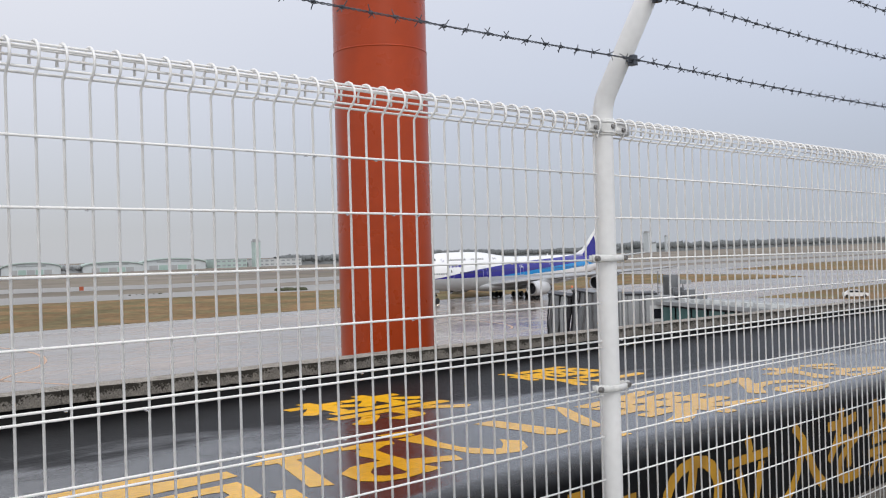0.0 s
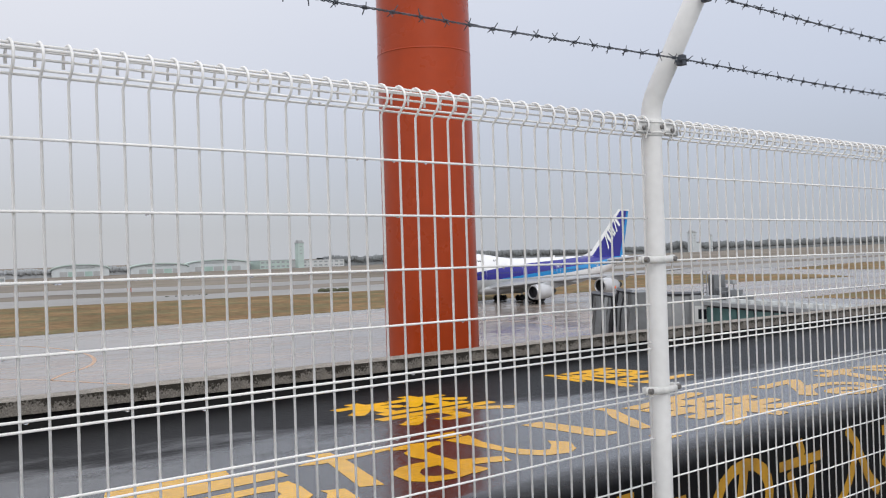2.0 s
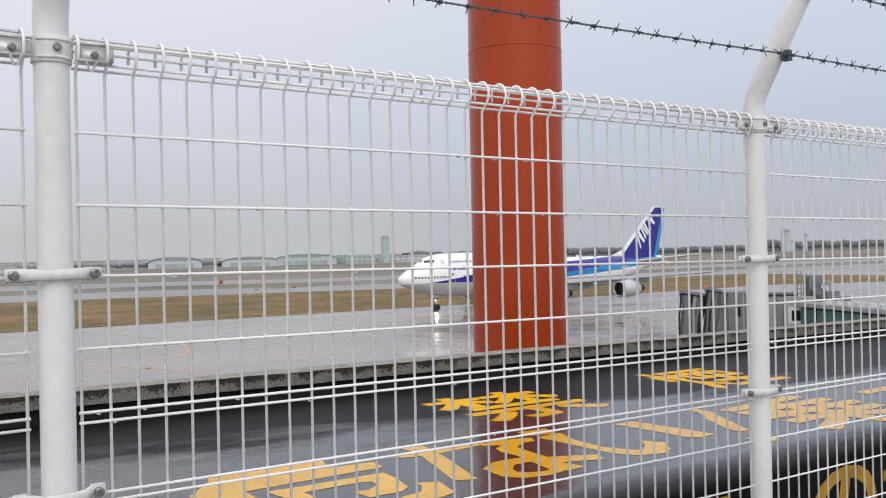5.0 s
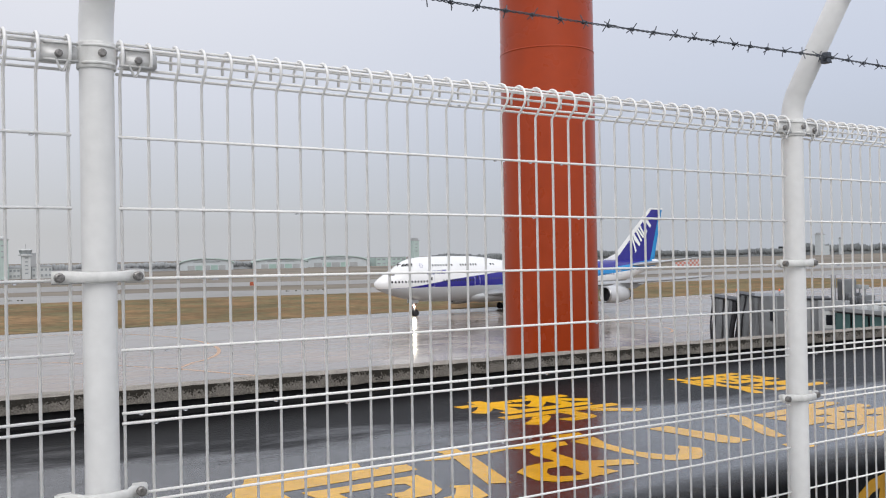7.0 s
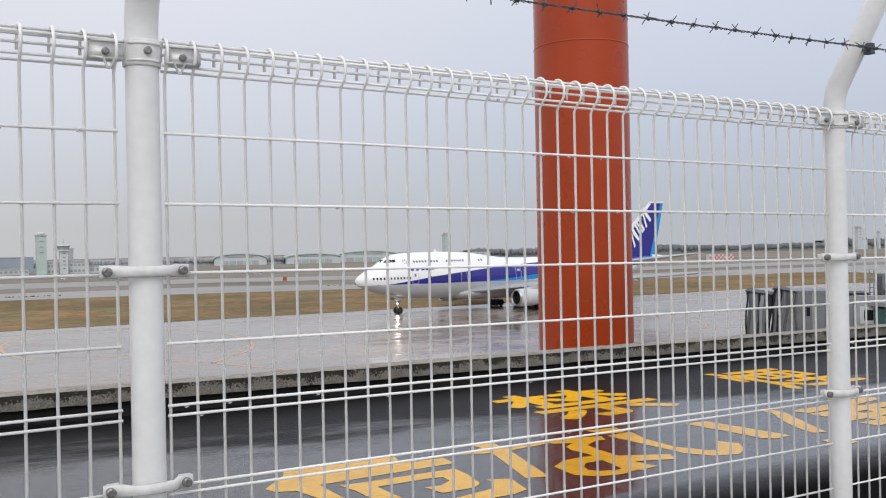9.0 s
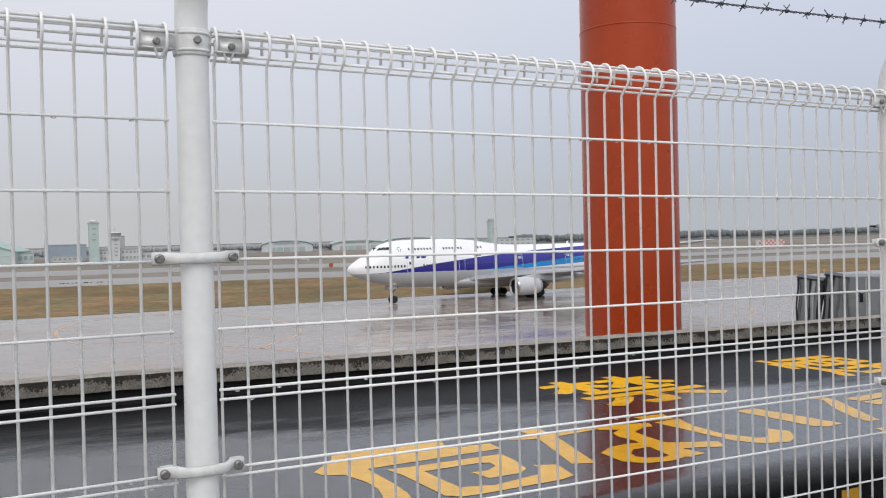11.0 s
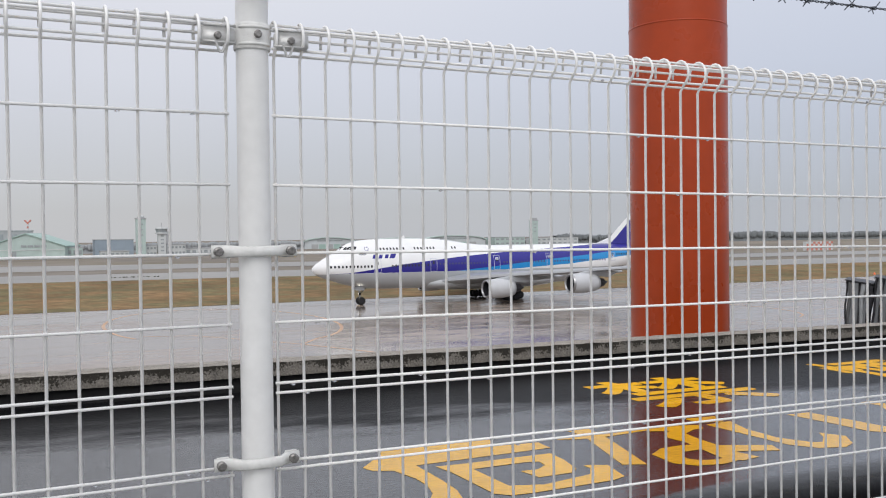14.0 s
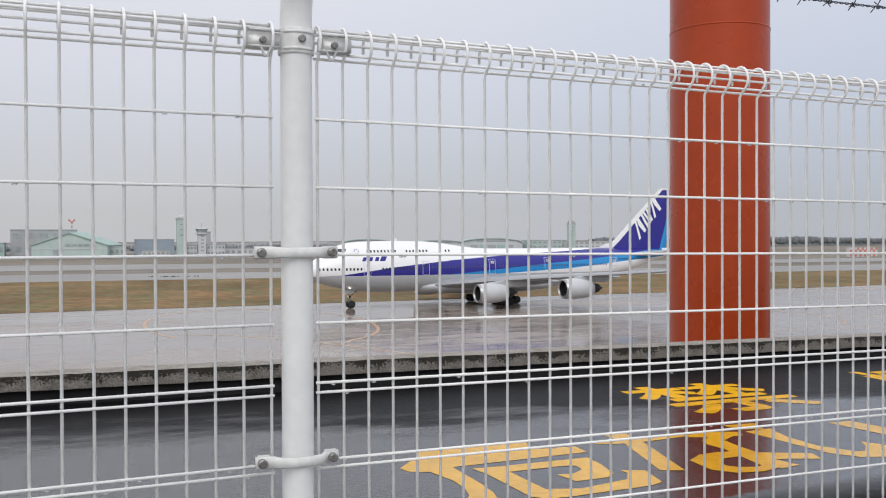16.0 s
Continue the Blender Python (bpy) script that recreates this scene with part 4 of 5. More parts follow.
            part("intake_lip", lathe(bmesh.new(), [(0.30, 1.15), (0.02, 1.20), (-0.03, 1.27), (0.03, 1.36), (0.28, 1.435)], 32, "X", (x, s * y, z), caps=False), METAL, eng, "", True)
            part("fan", lathe(bmesh.new(), [(0.55, 0.05), (0.9, 0.32), (1.05, 1.16), (1.2, 1.16)], 24, "X", (x, s * y, z)), DULL, eng)
            part("intake_duct", lathe(bmesh.new(), [(0.26, 1.152), (1.15, 1.152)], 28, "X", (x, s * y, z), caps=False), DULL, eng, "", True)
            part("core_nozzle", lathe(bmesh.new(), [(3.8, 0.98), (5.4, 0.72), (6.1, 0.60), (6.1, 0.45), (6.9, 0.06)], 24, "X", (x, s * y, z)), DULL, eng, "", True)
            bm = bmesh.new()
            loft(bm, [[(a, s * y - h, zz) for a, h, zz in ((x + 1.2, 0.02, z + 1.35), (x + 2.6, 0.2, z + 1.3), (x + 7.2, 0.03, z + 0.75))] + [(a, s * y + h, zz) for a, h, zz in ((x + 7.2, 0.03, z + 0.8), (x + 2.6, 0.2, z + 1.3), (x + 1.2, 0.02, z + 1.36))], [(a, s * y - h, zz) for a, h, zz in ((x + 2.0, 0.02, z + 1.6), (wx, 0.2, wz + 0.15), (wx + 5.5, 0.03, wz - 0.2))] + [(a, s * y + h, zz) for a, h, zz in ((wx + 5.5, 0.03, wz - 0.15), (wx, 0.2, wz + 0.2), (x + 2.0, 0.02, z + 1.62))]])
            part("pylon", bm, GREY, eng)
    # fin, with white leading edge and light blue rudder edge
    def fin_slab(x0, z0, x1, z1, x2, z2, x3, z3, ta, tb):
        bm = bmesh.new()
        loft(bm, [[(x0, 0, z0), ((x0 + x3) / 2, -ta, z0), (x3, -ta * 0.5, z3), (x3, ta * 0.5, z3), ((x0 + x3) / 2, ta, z0)], [(x1, 0, z1), ((x1 + x2) / 2, -tb, z1), (x2, -tb * 0.5, z2), (x2, tb * 0.5, z2), ((x1 + x2) / 2, tb, z1)]])
        return bm
    fin = part("fin", fin_slab(55.6, 8.6, 66.9, 19.2, 69.3, 19.2, 66.0, 8.4, 0.42, 0.14), DEEP, p, "deep blue tail fin")
    bm = bmesh.new()
    loft(bm, [[(52.6, 0, 8.8), (55.9, -0.2, 8.8), (55.9, 0.2, 8.8)], [(56.2, 0, 10.1), (57.5, -0.16, 10.1), (57.5, 0.16, 10.1)], [(66.15, 0, 19.35), (67.0, -0.09, 19.35), (67.0, 0.09, 19.35)]])
    part("leading_edge", bm, WHITE, fin, "white fin leading edge")
    part("fin_tip", prism([(66.15, 19.2), (70.0, 19.2), (70.1, 19.5), (66.5, 19.5)], -0.16, 0.16), WHITE, fin, "white fin tip")
    part("rudder", fin_slab(65.8, 8.5, 69.2, 19.2, 70.05, 19.2, 67.4, 8.7, 0.24, 0.10), LIGHTB, fin, "light blue rudder edge")
    # plain white slanted shapes in place of the tail title
    def on_fin(pts):
        def halfw(x, z):
            f = (z - 8.6) / 10.6
            t, a, b = 0.42 + (0.14 - 0.42) * f, 55.6 + 11.3 * f, 66.0 + 3.3 * f
            m = (a + b) / 2
            return t * (x - a) / (m - a) if x < m else t * (1 - 0.5 * (x - m) / (b - m))
        for s in (-1, 1):
            bm = bmesh.new()
            lo = [bm.verts.new((x, s * (halfw(x, z) + 0.16), z)) for x, z in pts]
            bm.faces.new(lo if s < 0 else lo[::-1])
            part("title_shape", bm, WHITE, fin, "white slanted block")
    o, u, v = Vector((61.45, 10.35)), Vector((0.655, 0.755)), Vector((-0.62, 1.12))
    def uv(a, b):
        q = o + u * a + v * b
        return (q.x, q.y)
    for a in (0.0, 5.1):
        on_fin([uv(a, -0.1), uv(a + 0.55, -0.1), uv(a + 1.5, 2.3), uv(a + 1.05, 2.3)])
        on_fin([uv(a + 1.6, 2.3), uv(a + 1.3, 1.3), uv(a + 1.75, -0.1), uv(a + 2.35, -0.1), uv(a + 2.1, 2.3)])
    for a in (2.75, 4.2):
        on_fin([uv(a, 0.0), uv(a + 0.5, 0.0), uv(a + 0.5, 2.3), uv(a, 2.3)])
    on_fin([uv(3.3, 2.3), uv(3.75, 2.3), uv(4.15, 0.0), uv(3.7, 0.0)])
    part("tail_cone", lathe(bmesh.new(), [(66.6, 0.75), (68.2, 0.66), (69.6, 0.45), (70.5, 0.2)], 16, "X", (0, 0, 8.15)), WHITE, p, "", True)

    # landing gear
    ng = part("nose_gear", tube_of([(7.9, 0, 0.62), (7.75, 0, 1.6), (7.6, 0, 3.2)], [0.11, 0.13, 0.17], 12), METAL, p)
    part("axle", tube_of([(7.9, -0.5, 0.62), (7.9, 0.5, 0.62)], 0.07, 10), METAL, ng)
    part("drag_brace", tube_of([(7.75, 0, 1.7), (9.3, 0, 3.0)], 0.07, 8), DULL, ng)
    part("gear_door", cube(6.9, 8.3, -0.72, -0.67, 2.3, 2.9), GREY, ng)
    part("gear_door", cube(6.9, 8.3, 0.67, 0.72, 2.3, 2.9), GREY, ng)
    for y in (-0.42, 0.42):
        wheel(ng, 7.9, y, 0.62, 0.42)
    # turn-off lamp aimed well to port; two upright plates added to narrow its beam
    aim = radians(57.5)
    d = Vector((-math.cos(aim), -math.sin(aim), 0.0))
    side = Vector((-d.y, d.x, 0.0))
    c = Vector((7.75, -0.25, 1.8))
    hood = part("lamp_hood", tube_of([c - d * 0.09, c + d * 0.02], 0.0605, 16, caps=False), DULL, ng)
    part("lamp_back", tube_of([c - d * 0.10, c - d * 0.085], 0.0605, 16), DULL, hood)
    for q in (-1, 1):
        a, b = c + side * q * 0.062 - d * 0.05, c + side * q * 0.062 + d * 1.4
        t = side * q * 0.006
        bm = bmesh.new()
        loft(bm, [[p + v + Vector((0, 0, z)) for v, z in ((Vector(), -0.24), (t, -0.24), (t, 0.12), (Vector(), 0.12))] for p in (a, b)])
        part("blinker", bm, MATT, hood)
    part("lamp", tube_of([c - d * 0.02, c + d * 0.01], 0.055, 14), LAMP, hood, "lit turn-off lamp")
    for x, y in ((31.9, -5.5), (31.9, 5.5), (34.9, -1.9), (34.9, 1.9)):
        g = part("main_gear", tube_of([(x, y, 0.62), (x - 0.1, y, 2.0), (x - 0.3, y * 0.95, 3.6)], [0.16, 0.2, 0.24], 12), METAL, p)
        part("bogie_beam", tube_of([(x - 0.75, y, 0.62), (x + 0.75, y, 0.62)], 0.13, 10), DULL, g)
        part("gear_door", cube(x - 1.0, x + 0.9, y - 0.6 if y < 0 else y + 0.55, y - 0.55 if y < 0 else y + 0.6, 1.5, 2.9), GREY, g)
        for dx in (-0.74, 0.74):
            part("axle", tube_of([(x + dx, y - 0.7, 0.62), (x + dx, y + 0.7, 0.62)], 0.07, 8), DULL, g)
            for dy in (-0.56, 0.56):
                wheel(g, x + dx, y + dy, 0.62, 0.44)
    return p


LIGHTD = mat("pale_outline_paint", (0.55, 0.57, 0.68), 0.4, var=0.05)
NACELLE = mat("nacelle_paint", (0.58, 0.59, 0.61), 0.28, var=0.05, scale=0.8, coat=0.2)
airliner = build_airliner()


# ---- boarding bridges beside the terminal ----
def build_jet_bridge():
    """Cab, folded bellows and tunnel of a boarding bridge; built along its own x axis, then turned."""
    b = thing("boarding_bridge", "grey boarding bridge with folded bellows cab and orange beacons", "boarding bridge", (54.9, 47.3, GZ - 0.03), "", "", -52)
    z0, z1 = 3.6, 7.05
    cab = part("cab", cube(2.4, 6.0, -1.9, 1.9, z0, z1 + 0.1, 0.06), BRIDGE, b, "grey rotating cab")
    part("cab_opening", cube(2.34, 2.396, -1.5, 1.5, z0 + 0.2, z1 - 0.35, 0.01), DULL, cab)
    part("cab_window", cube(4.5, 4.75, -1.93, -1.903, z0 + 1.7, z1 - 0.9, 0.01), BLACKG, cab)
    for x in (4.9, 5.8):
        part("panel_rib", cube(x, x + 0.12, -1.98, -1.903, z0, z1, 0.02), BRIDGEL, cab)

    def fold(x, w, lean, top, m):
        """One slack fold of the bellows, an upright leaning hoop with a sloping crown."""
        bm = bmesh.new()
        for y0, y1 in ((-1.98, -1.70), (1.70, 1.98)):
            rings = []
            for k in range(7):
                f = k / 6
                xx = x - lean * (1 - f) + 0.05 * math.sin(f * 7 + x * 5)
                zz = z0 + (top - z0) * f
                rings.append([(xx, y0 + 0.05, zz), (xx + w / 2, y0 - 0.05, zz - 0.05 * f), (xx + w, y0 + 0.05, zz - 0.10 * f), (xx + w, y1, zz - 0.10 * f), (xx, y1, zz)])
            loft(bm, rings)
        box(bm, x, x + w, -1.93, 1.93, top - 0.22, top - 0.08)
        bmesh.ops.recalc_face_normals(bm, faces=bm.faces)
        return part("bellows_fold", bm, m, b)
    x = 0.35
    # some dark strips stand in for shaded gaps between folds, put into the colour
    near = ((0.15, 0.15, DULL), (0.22, 0.15, RUBBER), (0.52, 0.17, BRIDGE), (0.10, 0.2, DULL), (0.30, 0.24, BRIDGEL), (0.24, 0.28, BRIDGE), (0.3, 0.34, DULL))
    rear = ((0.18, 0.38, DULL), (0.26, 0.44, BRIDGE), (0.14, 0.44, DULL), (0.30, 0.40, BRIDGE), (0.22, 0.34, RUBBER), (0.32, 0.14, BRIDGE), (0.2, 0.06, RUBBER))
    for folds, top in ((near, z1 + 0.02), (rear, z1 + 0.22)):
        n, w = len(folds), sum(f[0] for f in folds) / len(folds)
        for i, (wide, lean, m) in enumerate(folds):
            fold(x, wide - 0.03, lean, top - 0.045 * i, m)
            x += wide
        # dark flap along the crown of each bellows pack
        bm = bmesh.new()
        xa, xb, ta, tb = x - n * w - 0.05, x - 0.02, top + 0.02, top - 0.045 * n + 0.04
        loft(bm, [[(xa, y, ta), (xb, y, tb), (xb, y, tb + 0.07), (xa, y, ta + 0.07)] for y in (-2.05, 0, 2.05)])
        bmesh.ops.recalc_face_normals(bm, faces=bm.faces)
        part("bellows_flap", bm, DULL, b)
        x += 0.13
    for x in (2.2, 5.2):
        bc = part("beacon", lathe(bmesh.new(), [(0, 0.06), (0.04, 0.07), (0.13, 0.06), (0.17, 0.02)], 12, "Z", (x, -1.2, z1 + 0.42)), BEACON, b, "orange beacon")
        part("beacon_base", lathe(bmesh.new(), [(-0.32, 0.05), (0, 0.05)], 12, "Z", (x, -1.2, z1 + 0.42)), BRIDGEL, bc)
    tun = part("tunnel", cube(6.003, 8.6, -1.45, 1.45, z0 + 0.3, z1 - 0.25, 0.05), BRIDGEL, b, "light grey telescopic tunnel")
    part("tunnel_roof", cube(6.003, 8.7, -1.55, 1.55, z1 - 0.245, z1 - 0.10, 0.03), DULL, tun)
    for x in np.arange(6.4, 7.4, 0.9):
        part("panel_rib", cube(x, x + 0.08, -1.50, -1.453, z0 + 0.35, z1 - 0.3), BRIDGE, tun)
    for x in (6.5,):
        part("support_leg", tube_of([(x, 0, 0), (x, 0, z0 + 0.3)], 0.3, 14), BRIDGE, b)
    for s in (-1, 1):
        lg = part("wheel_bogie", cube(5.9, 7.1, s * 1.0 - 0.2, s * 1.0 + 0.2, 0.0, 0.8, 0.1), TYRE, b)
    # lower passage on towards the terminal
    lowp = part("passage", cube(8.71, 12.5, -1.3, 1.3, z0 - 0.4, z1 - 1.5, 0.05), BRIDGE, b, "grey lower passage")
    part("passage_roof", cube(8.71, 12.6, -1.45, 1.45, z1 - 1.495, z1 - 1.35, 0.03), BRIDGEL, lowp)
    # white box with a dark window beside the tunnel
    bx = part("service_cabin", cube(7.8, 9.9, -2.3, -1.56, z0 - 0.6, z1 - 0.25, 0.05), BRIDGEL, b, "pale grey service cabin")
    part("window_frame", cube(8.05, 9.15, -2.325, -2.303, z0 + 1.22, z0 + 2.45, 0.01), FARWHITE, bx)
    part("window", cube(8.3, 8.9, -2.34, -2.328, z0 + 1.45, z0 + 2.2, 0.01), BLACKG, bx)
    return b


def build_terminal_finger():
    t = thing("terminal_corridor", "low grey terminal corridor with teal glazing and rooftop plant", "corridor", (61.35, 39.95, GZ - 0.03), "", "", -112)
    body = part("body", cube(0, 26, -2.2, 2.2, 0, 4.1, 0.04), BRIDGE, t)
    for i in range(13):
        part("glazing_pane", cube(0.25 + i * 1.95, 1.95 + i * 1.95, -2.26, -2.203, 4.35, 5.95, 0.02), TEAL, t)
    part("parapet_band", cube(-0.1, 26.1, -2.25, 2.25, 4.103, 4.32, 0.02), BRIDGEL, t)
    part("core", cube(0.2, 25.8, -2.1, 2.1, 4.323, 6.1), DULL, t)
    part("roof_slab", cube(-0.2, 26.2, -2.5, 2.5, 6.103, 6.4, 0.04), BRIDGEL, t, "pale grey flat roof")
    rnd = random.Random(3)
    for i in range(18):
        part("roof_upstand", cube(4.6 + i * 1.15, 5.15 + i * 1.15, -2.2, -1.7, 6.403, 6.68, 0.03), FARWHITE, t)
    for x, w, h in ((0.0, 0.85, 1.9), (1.0, 0.4, 0.9), (1.6, 0.7, 0.65), (2.5, 0.5, 0.8), (3.4, 0.9, 0.45)):
        u = part("plant_unit", cube(x, x + w, -0.6, 0.4, 6.403, 6.4 + h, 0.05), BRIDGE, t, "grey rooftop plant")
        part("grille", cube(x + 0.1, x + w - 0.1, -0.64, -0.603, 6.55, 6.2 + h), RUBBER, u)
    lad = bmesh.new()
    for s in (0, 0.5):
        tube(lad, [(0.2 + s, -1.2, 6.4), (0.2 + s, -1.2, 8.6)], 0.04, 6)
    for z in np.arange(6.6, 8.6, 0.35):
        tube(lad, [(0.2, -1.2, z), (0.7, -1.2, z)], 0.03, 6)
    part("ladder", lad, METAL, t)
    for x in (1.5, 2.15):
        m = part("lamp_post", tube_of([(x, 0.2, 6.4), (x, 0.2, 7.65)], 0.05, 8), METAL, t)
        part("lamp_head", cube(x - 0.2, x + 0.2, 0.0, 0.4, 7.6, 7.9, 0.05), BRIDGEL, m)
    return t


def build_service_van():
    v = thing("service_van", "low white service car parked beside the dry grass", "vehicle", (167.8, 72.2, GZ - 0.03), "", "", -60)
    part("body", prism([(-2.2, 0.3), (2.2, 0.3), (2.25, 0.8), (1.2, 0.95), (0.6, 1.42), (-1.1, 1.45), (-1.8, 1.0), (-2.25, 0.9)], -0.85, 0.85), WHITE, v)
    part("windscreen", prism([(0.62, 0.98), (1.12, 0.98), (0.62, 1.36), (0.42, 1.36)], -0.87, 0.87), BLACKG, v)
    part("side_window", prism([(-1.5, 1.0), (0.5, 1.0), (0.35, 1.36), (-1.1, 1.36)], -0.865, 0.865), BLACKG, v)
    for x in (-1.5, 1.45):
        for y in (-0.8, 0.8):
            part("wheel", lathe(bmesh.new(), [(-0.1, 0.3), (0.1, 0.3)], 14, "Y", (x, y, 0.33)), TYRE, v)


build_jet_bridge()
build_terminal_finger()
build_service_van()


# ---- far side of the airfield ----
FG = GZ - 0.06


def gable_hangar(x, y, w, d, eave, ridge, rz=0, wall=None, roof=None, group="hangars"):
    h = thing("hangar", "pale mint-green gabled hangar across the airfield", "hangar", (x, y, FG), group, "", rz)
    wall, roof = wall or MINT, roof or MINTD
    part("wall", prism([(-w / 2, 0), (w / 2, 0), (w / 2, eave), (0, ridge), (-w / 2, eave)], 0, d), wall, h)
    for s in (-1, 1):
        part("roof", prism([(0, ridge + 0.05), (s * (w / 2 + 0.8), eave - 0.1), (s * (w / 2 + 0.8), eave + 0.5), (0, ridge + 0.7)], -0.8, d + 0.5), roof, h)
    part("door", cube(-w * 0.22, -w * 0.12, -0.25, -0.01, 0, eave * 0.62), FARWIN, h)
    for k in range(4):
        part("window", cube(-w * 0.06 + k * w * 0.085, w * 0.01 + k * w * 0.085, -0.2, -0.01, eave * 0.95, eave * 1.15), FARWIN, h)
    part("band", cube(-w / 2, w / 2, -0.25, -0.01, eave * 0.70, eave * 0.76), FARWHITE, h)
    return h


def arch_hangar(x, y, w, d, eave, top, rz=0):
    h = thing("hangar", "pale mint-green arched-roof hangar across the airfield", "hangar", (x, y, FG), "arched hangars", "", rz)
    arc = [(w / 2 * math.cos(a), eave + (top - eave) * math.sin(a)) for a in np.linspace(0, math.pi, 14)]
    part("wall", prism([(-w / 2, 0), (w / 2, 0)] + arc, 0, d), FARPALE, h)
    part("roof", prism([(q[0] * 1.03, q[1] + 0.1) for q in arc] + [(q[0] * 1.05, q[1] + 0.9) for q in arc[::-1]], -1.5, d), MINT, h)
    for k in range(5):
        part("door_panel", cube(-w * 0.36 + k * w * 0.145, -w * 0.23 + k * w * 0.145, -0.3, -0.01, 0, eave * 0.8), MINTD if k % 2 else FARGREY, h)
    part("window_band", cube(-w * 0.25, w * 0.25, -0.25, -0.01, eave + (top - eave) * 0.35, eave + (top - eave) * 0.6), FARWIN, h)
    return h


def block(name, label, category, x0, x1, y, d, h, m, floors=0, cols=0, group=""):
    b = thing(name, label, category, ((x0 + x1) / 2, y, FG), group)
    w = x1 - x0
    part("wall", cube(-w / 2, w / 2, 0, d, 0, h), m, b)
    part("roof", cube(-w / 2 - 0.3, w / 2 + 0.3, -0.3, d + 0.3, h, h + 0.5), FARGREY, b)
    for f in range(floors):
        for c in range(cols):
            cx = -w / 2 + (c + 0.5) * w / cols
            zz = (f + 0.55) * h / floors
            part("window", cube(cx - w / cols * 0.3, cx + w / cols * 0.3, -0.15, -0.01, zz - h / floors * 0.2, zz + h / floors * 0.2), FARWIN, b)
    return b


def control_tower(x, y, h, w, m, label):
    t = thing("control_tower", label, "control tower", (x, y, FG), "towers")
    part("shaft", cube(-w * 0.32, w * 0.32, -w * 0.32, w * 0.32, 0, h * 0.76), m, t)
    cabn = part("cab", lathe(bmesh.new(), [(h * 0.78, w * 0.42), (h * 0.90, w * 0.52)], 8, "Z"), FARWIN, t)
    part("gallery", lathe(bmesh.new(), [(h * 0.73, w * 0.55), (h * 0.78, w * 0.55)], 8, "Z"), m, t)
    part("cab_roof", lathe(bmesh.new(), [(h * 0.90, w * 0.58), (h * 0.94, w * 0.5)], 8, "Z"), m, t)
    part("aerial", tube_of([(0, 0, h * 0.93), (0, 0, h * 1.10)], 0.15, 6), FARGREY, t)
    for k in range(5):
        part("window", cube(-w * 0.1, w * 0.14, -w * 0.32 - 0.1, -w * 0.32 - 0.01, h * (0.16 + 0.12 * k), h * (0.20 + 0.12 * k)), FARWIN, t)
    return t


def radar_tower(x, y, h, w, m, label, dome=True):
    t = thing("radar_tower", label, "tower", (x, y, FG), "towers")
    part("shaft", cube(-w / 2, w / 2, -w / 2, w / 2, 0, h * 0.9), m, t)
    part("gallery", cube(-w * 0.58, w * 0.58, -w * 0.58, w * 0.58, h * 0.9, h * 0.925), FARGREY, t)
    if dome:
        part("dome", lathe(bmesh.new(), [(h * 0.925, w * 0.32), (h * 0.95, w * 0.42), (h * 0.98, w * 0.34), (h * 1.0, w * 0.08)], 14, "Z"), FARWHITE, t, "", True)
    else:
        part("head", cube(-w * 0.4, w * 0.4, -w * 0.4, w * 0.4, h * 0.925, h), FARGREY, t)
    for k in range(3):
        part("window", cube(-w * 0.2, w * 0.2, -w / 2 - 0.1, -w / 2 - 0.01, h * (0.5 + 0.13 * k), h * (0.53 + 0.13 * k)), FARWIN, t)
    return t


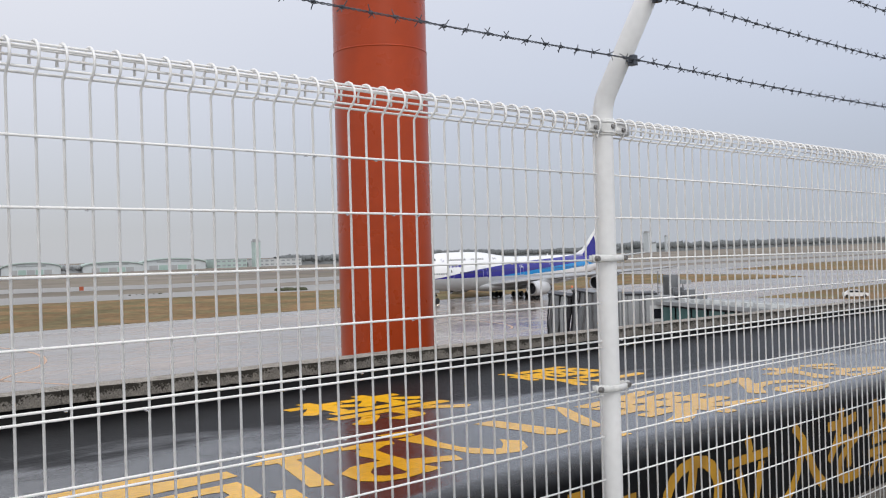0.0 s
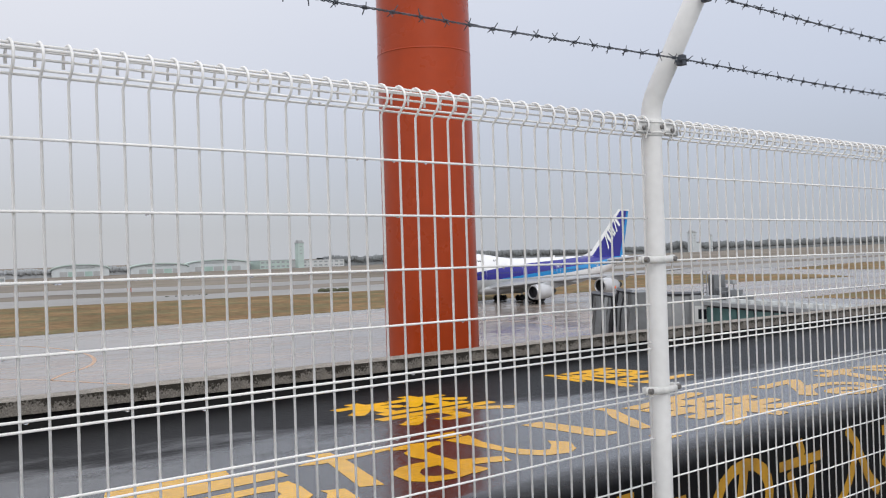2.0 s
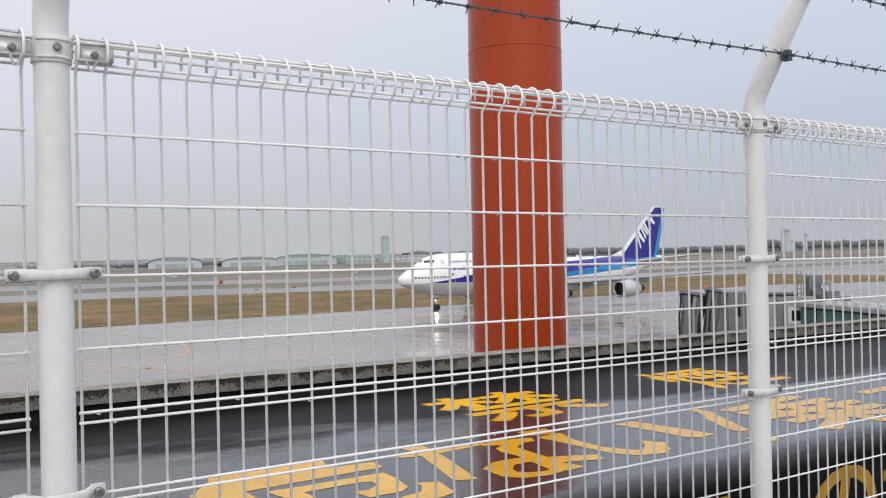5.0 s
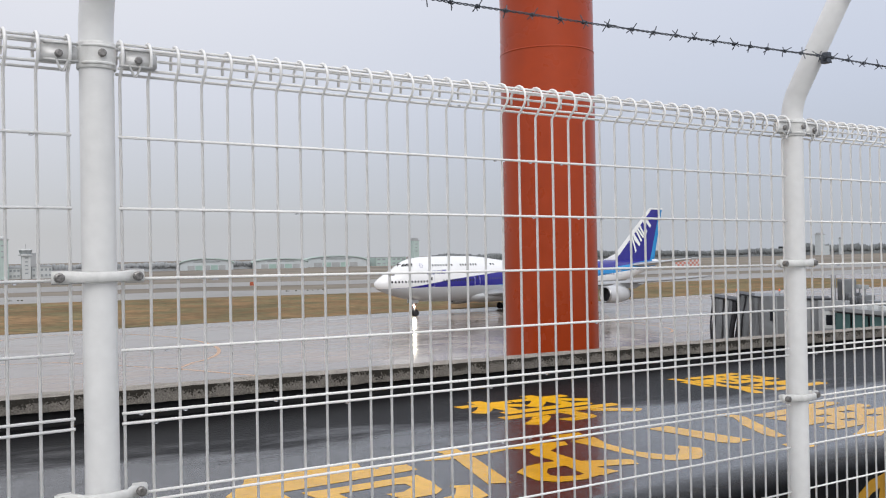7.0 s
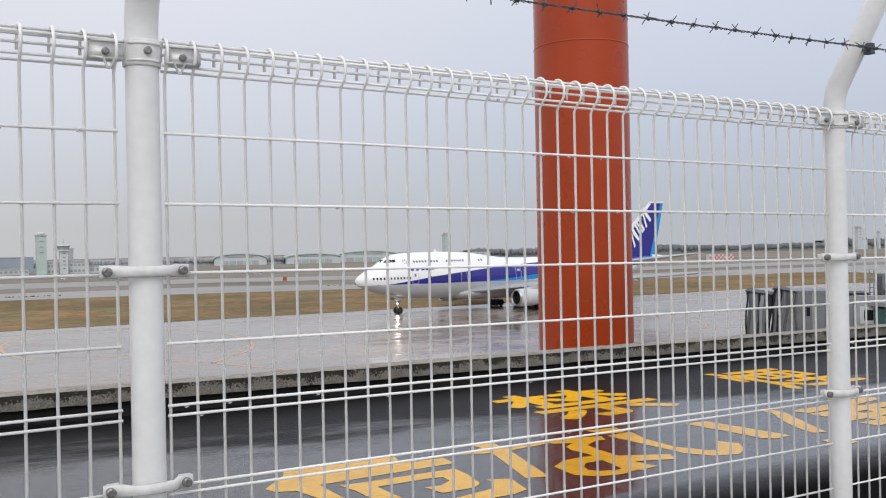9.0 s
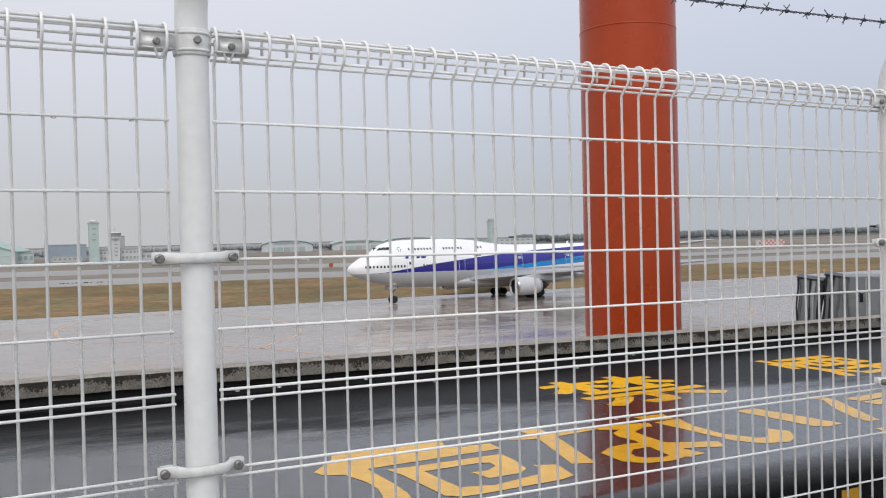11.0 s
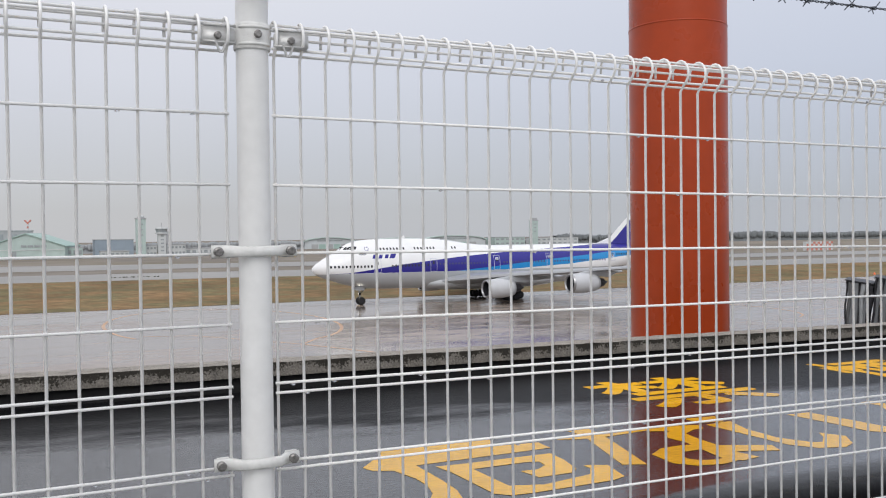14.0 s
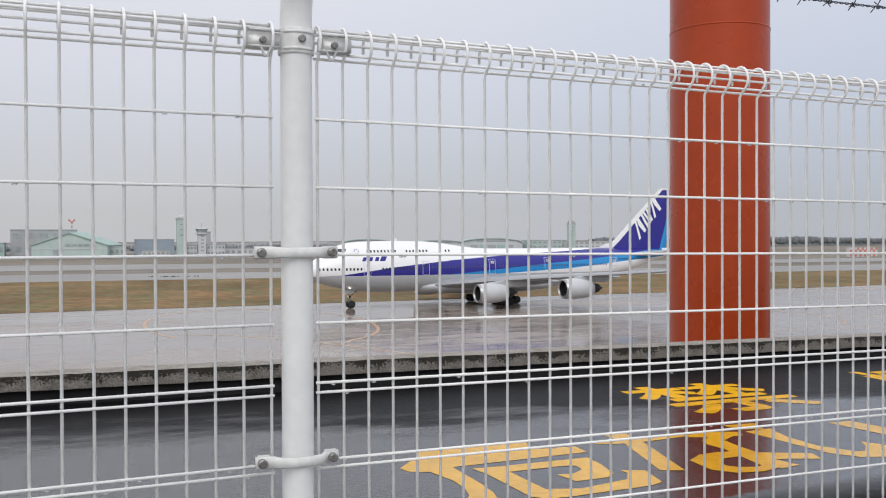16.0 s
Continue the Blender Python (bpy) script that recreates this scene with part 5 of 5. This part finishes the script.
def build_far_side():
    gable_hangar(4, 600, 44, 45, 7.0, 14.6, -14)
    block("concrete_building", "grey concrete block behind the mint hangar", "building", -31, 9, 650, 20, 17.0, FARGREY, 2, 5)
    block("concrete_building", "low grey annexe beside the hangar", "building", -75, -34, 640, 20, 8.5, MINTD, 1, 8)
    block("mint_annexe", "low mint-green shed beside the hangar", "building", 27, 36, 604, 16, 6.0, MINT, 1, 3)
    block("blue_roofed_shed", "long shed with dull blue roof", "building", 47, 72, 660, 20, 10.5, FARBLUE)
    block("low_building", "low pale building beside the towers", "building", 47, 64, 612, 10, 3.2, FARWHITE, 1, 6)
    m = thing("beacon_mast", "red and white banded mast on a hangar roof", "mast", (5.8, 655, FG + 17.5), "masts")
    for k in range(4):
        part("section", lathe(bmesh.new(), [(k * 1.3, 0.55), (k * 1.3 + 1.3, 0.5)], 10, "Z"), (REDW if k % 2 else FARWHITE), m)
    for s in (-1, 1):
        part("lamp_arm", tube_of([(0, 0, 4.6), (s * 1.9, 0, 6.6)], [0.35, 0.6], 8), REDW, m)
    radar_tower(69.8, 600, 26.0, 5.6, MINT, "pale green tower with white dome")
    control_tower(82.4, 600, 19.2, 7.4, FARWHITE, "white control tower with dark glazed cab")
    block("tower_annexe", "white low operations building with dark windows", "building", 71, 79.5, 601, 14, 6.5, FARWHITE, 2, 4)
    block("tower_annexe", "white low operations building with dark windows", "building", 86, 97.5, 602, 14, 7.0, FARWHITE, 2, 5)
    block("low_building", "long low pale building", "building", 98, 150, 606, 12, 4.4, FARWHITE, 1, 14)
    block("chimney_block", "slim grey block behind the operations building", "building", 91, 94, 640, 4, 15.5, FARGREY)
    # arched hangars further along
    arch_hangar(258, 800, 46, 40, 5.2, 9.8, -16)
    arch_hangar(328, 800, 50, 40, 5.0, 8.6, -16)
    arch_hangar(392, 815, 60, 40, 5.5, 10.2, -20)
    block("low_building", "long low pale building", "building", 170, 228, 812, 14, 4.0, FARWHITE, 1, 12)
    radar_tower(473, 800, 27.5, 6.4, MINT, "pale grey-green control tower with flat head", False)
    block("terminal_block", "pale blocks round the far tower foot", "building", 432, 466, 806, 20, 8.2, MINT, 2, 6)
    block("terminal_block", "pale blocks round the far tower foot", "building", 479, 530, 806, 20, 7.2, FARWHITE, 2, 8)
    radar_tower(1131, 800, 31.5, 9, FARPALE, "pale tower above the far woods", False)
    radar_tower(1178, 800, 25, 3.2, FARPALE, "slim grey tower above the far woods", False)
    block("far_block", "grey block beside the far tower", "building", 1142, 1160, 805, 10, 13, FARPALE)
    # red and white chequered hut
    hut = thing("chequered_hut", "low hut chequered in red and white squares", "hut", (404, 372, FG))
    part("body", cube(-10, 10, 0, 2.5, 0, 4.9), FARWHITE, hut)
    for i in range(12):
        for j in range(4):
            if (i + j) % 2 == 0:
                part("square", cube(-10 + i * 1.667, -8.333 + i * 1.667, -0.08, -0.01, 0.1 + j * 1.2, 1.3 + j * 1.2), REDW, hut)
    # marker boards and lamps along the runway
    for i, (x, y) in enumerate(((120, 320),)):
        s = thing("marker_board", "small red marker board beside the runway", "sign", (x, y, FG), "marker boards")
        part("board", cube(-0.7, 0.7, -0.25, 0.25, 0.3, 1.7, 0.03), SIGNRED, s)
        for q in (-0.4, 0.4):
            part("leg", cube(q - 0.05, q + 0.05, -0.05, 0.05, 0, 0.3), FARGREY, s)


def tree_belt(name, label, x0, y0, x1, y1, h, step, seed, m, rad):
    """A far wood: a closed stand of trunks and boughs with many small uneven crowns along its top, in one mesh."""
    rnd = random.Random(seed)
    n = int(math.hypot(x1 - x0, y1 - y0) / step)
    verts, faces = [], []
    base = bmesh.new()
    bmesh.ops.create_icosphere(base, subdivisions=1, radius=1.0)
    bv = [v.co.copy() for v in base.verts]
    bf = [[v.index for v in f.verts] for f in base.faces]
    base.free()

    def top(i):
        a = i * step
        return h * (0.80 + 0.22 * noise.noise(Vector((a * 0.006, seed, 0))) + 0.16 * noise.noise(Vector((a * 0.03, seed, 3))) + 0.12 * noise.noise(Vector((a * 0.14, seed, 7))))
    # the closed stand
    for i in range(n + 1):
        f = i / n
        cx, cy, hh = x0 + (x1 - x0) * f, y0 + (y1 - y0) * f, top(i) * 0.86
        verts += [(cx, cy, FG - 0.1), (cx, cy + 1.5, FG + hh), (cx, cy + 14, FG + hh), (cx, cy + 16, FG - 0.1)]
        if i:
            k = 4 * i
            faces += [[k - 4 + q, k + q, k + q + 1, k - 3 + q] for q in range(3)]
    # tall narrow crowns, their tops standing clear of the stand
    for i in range(n):
        hh = top(i)
        for _ in range(4):
            f = (i + rnd.random()) / n
            cx, cy = x0 + (x1 - x0) * f, y0 + (y1 - y0) * f + rnd.uniform(-0.8, 2.5)
            r, k = rad * rnd.uniform(0.6, 1.2), len(verts)
            tip = hh * rnd.uniform(0.86, 1.04)
            half = tip * rnd.uniform(0.22, 0.4)
            for v in bv:
                d = 1 + 0.35 * noise.noise(v * 2.2 + Vector((cx, tip, seed)))
                verts.append((cx + v.x * r * d * (1.25 - 0.45 * v.z), cy + v.y * r * d, FG + tip - half + v.z * half))
            faces += [[q + k for q in g] for g in bf]
    me = bpy.data.meshes.new(name)
    me.from_pydata(verts, [], faces)
    me.materials.append(m)
    me.polygons.foreach_set("use_smooth", [True] * len(me.polygons))
    tagged(new(name, me), label, "trees", "", "stuff")


def shrub_row(label, x0, y0, x1, y1, h, count, seed):
    """Low shrubs: uneven clumps of small leafy lumps, in one mesh."""
    rnd = random.Random(seed)
    bm = bmesh.new()
    for i in range(count):
        f = (i + rnd.random()) / count
        r = h * rnd.uniform(0.5, 1.0)
        bmesh.ops.create_icosphere(bm, subdivisions=2, radius=r, matrix=Matrix.Translation((x0 + (x1 - x0) * f, y0 + (y1 - y0) * f + rnd.uniform(-0.6, 0.6), GZ + r * 0.35)) @ Matrix.Diagonal((1.5, 1.2, 0.8, 1)))
    for v in bm.verts:
        v.co += Vector((1, 1, 0.6)) * 0.25 * h * noise.noise(v.co * 3.1)
    tagged(part("shrub_row", bm, BUSH), label, "shrubs", "", "stuff")


build_far_side()
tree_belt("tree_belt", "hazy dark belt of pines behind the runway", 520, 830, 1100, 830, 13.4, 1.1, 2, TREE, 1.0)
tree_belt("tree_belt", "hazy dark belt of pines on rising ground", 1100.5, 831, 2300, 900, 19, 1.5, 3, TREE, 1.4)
tree_belt("tree_belt", "hazy pale belt of trees behind the hangars", -260, 720, 520, 860, 9.5, 1.2, 4, HAZETREE, 1.0)
shrub_row("dark low shrubs at the edge of the grass", 147.0, 236, 153.5, 230, 0.9, 16, 5)
shrub_row("small dark tufts beside the taxiway", 108, 262, 124, 262, 0.28, 9, 6)
shrub_row("small dark tufts beside the taxiway", 22, 269, 36, 268, 0.28, 14, 7)


# ---- what moves ----
TAXI_ROWS = [(0, 113.95), (0.5, 111.0), (1, 108.0), (1.5, 104.95), (2, 101.72), (2.5, 98.45), (3, 95.11), (3.5, 91.8), (4.3, 86.9), (5.2, 81.6), (6, 77.02), (6.5, 74.5), (7, 72.0), (7.5, 69.56), (8, 67.2), (8.5, 64.85), (9, 62.45), (9.5, 60.15), (10, 57.9), (10.8, 54.0), (11.7, 49.8), (12.5, 46.07), (13, 44.1), (13.5, 42.15), (14, 40.2), (14.5, 38.2), (15, 36.25), (15.5, 34.35), (16, 32.5)]
HEAD = 1.93


def motions():
    def line_y(x):
        return 134.35 + (x - 70) * math.tan(radians(HEAD))
    walk(airliner, [(t, pose(x, line_y(x), GZ - 0.03, 0, 0, HEAD)) for t, x in TAXI_ROWS])
    ts, xs = [r[0] for r in TAXI_ROWS], [r[1] for r in TAXI_ROWS]
    for hub, x, y, r in WHEELS:
        rows = []
        for t in np.arange(0, 16.05, 0.1):
            rolled = (xs[0] - float(np.interp(t, ts, xs))) / math.cos(radians(HEAD))
            rows.append((float(t), pose(x, y, r, 0, -math.degrees(rolled / r), 0)))
        walk(hub, rows)


motions()
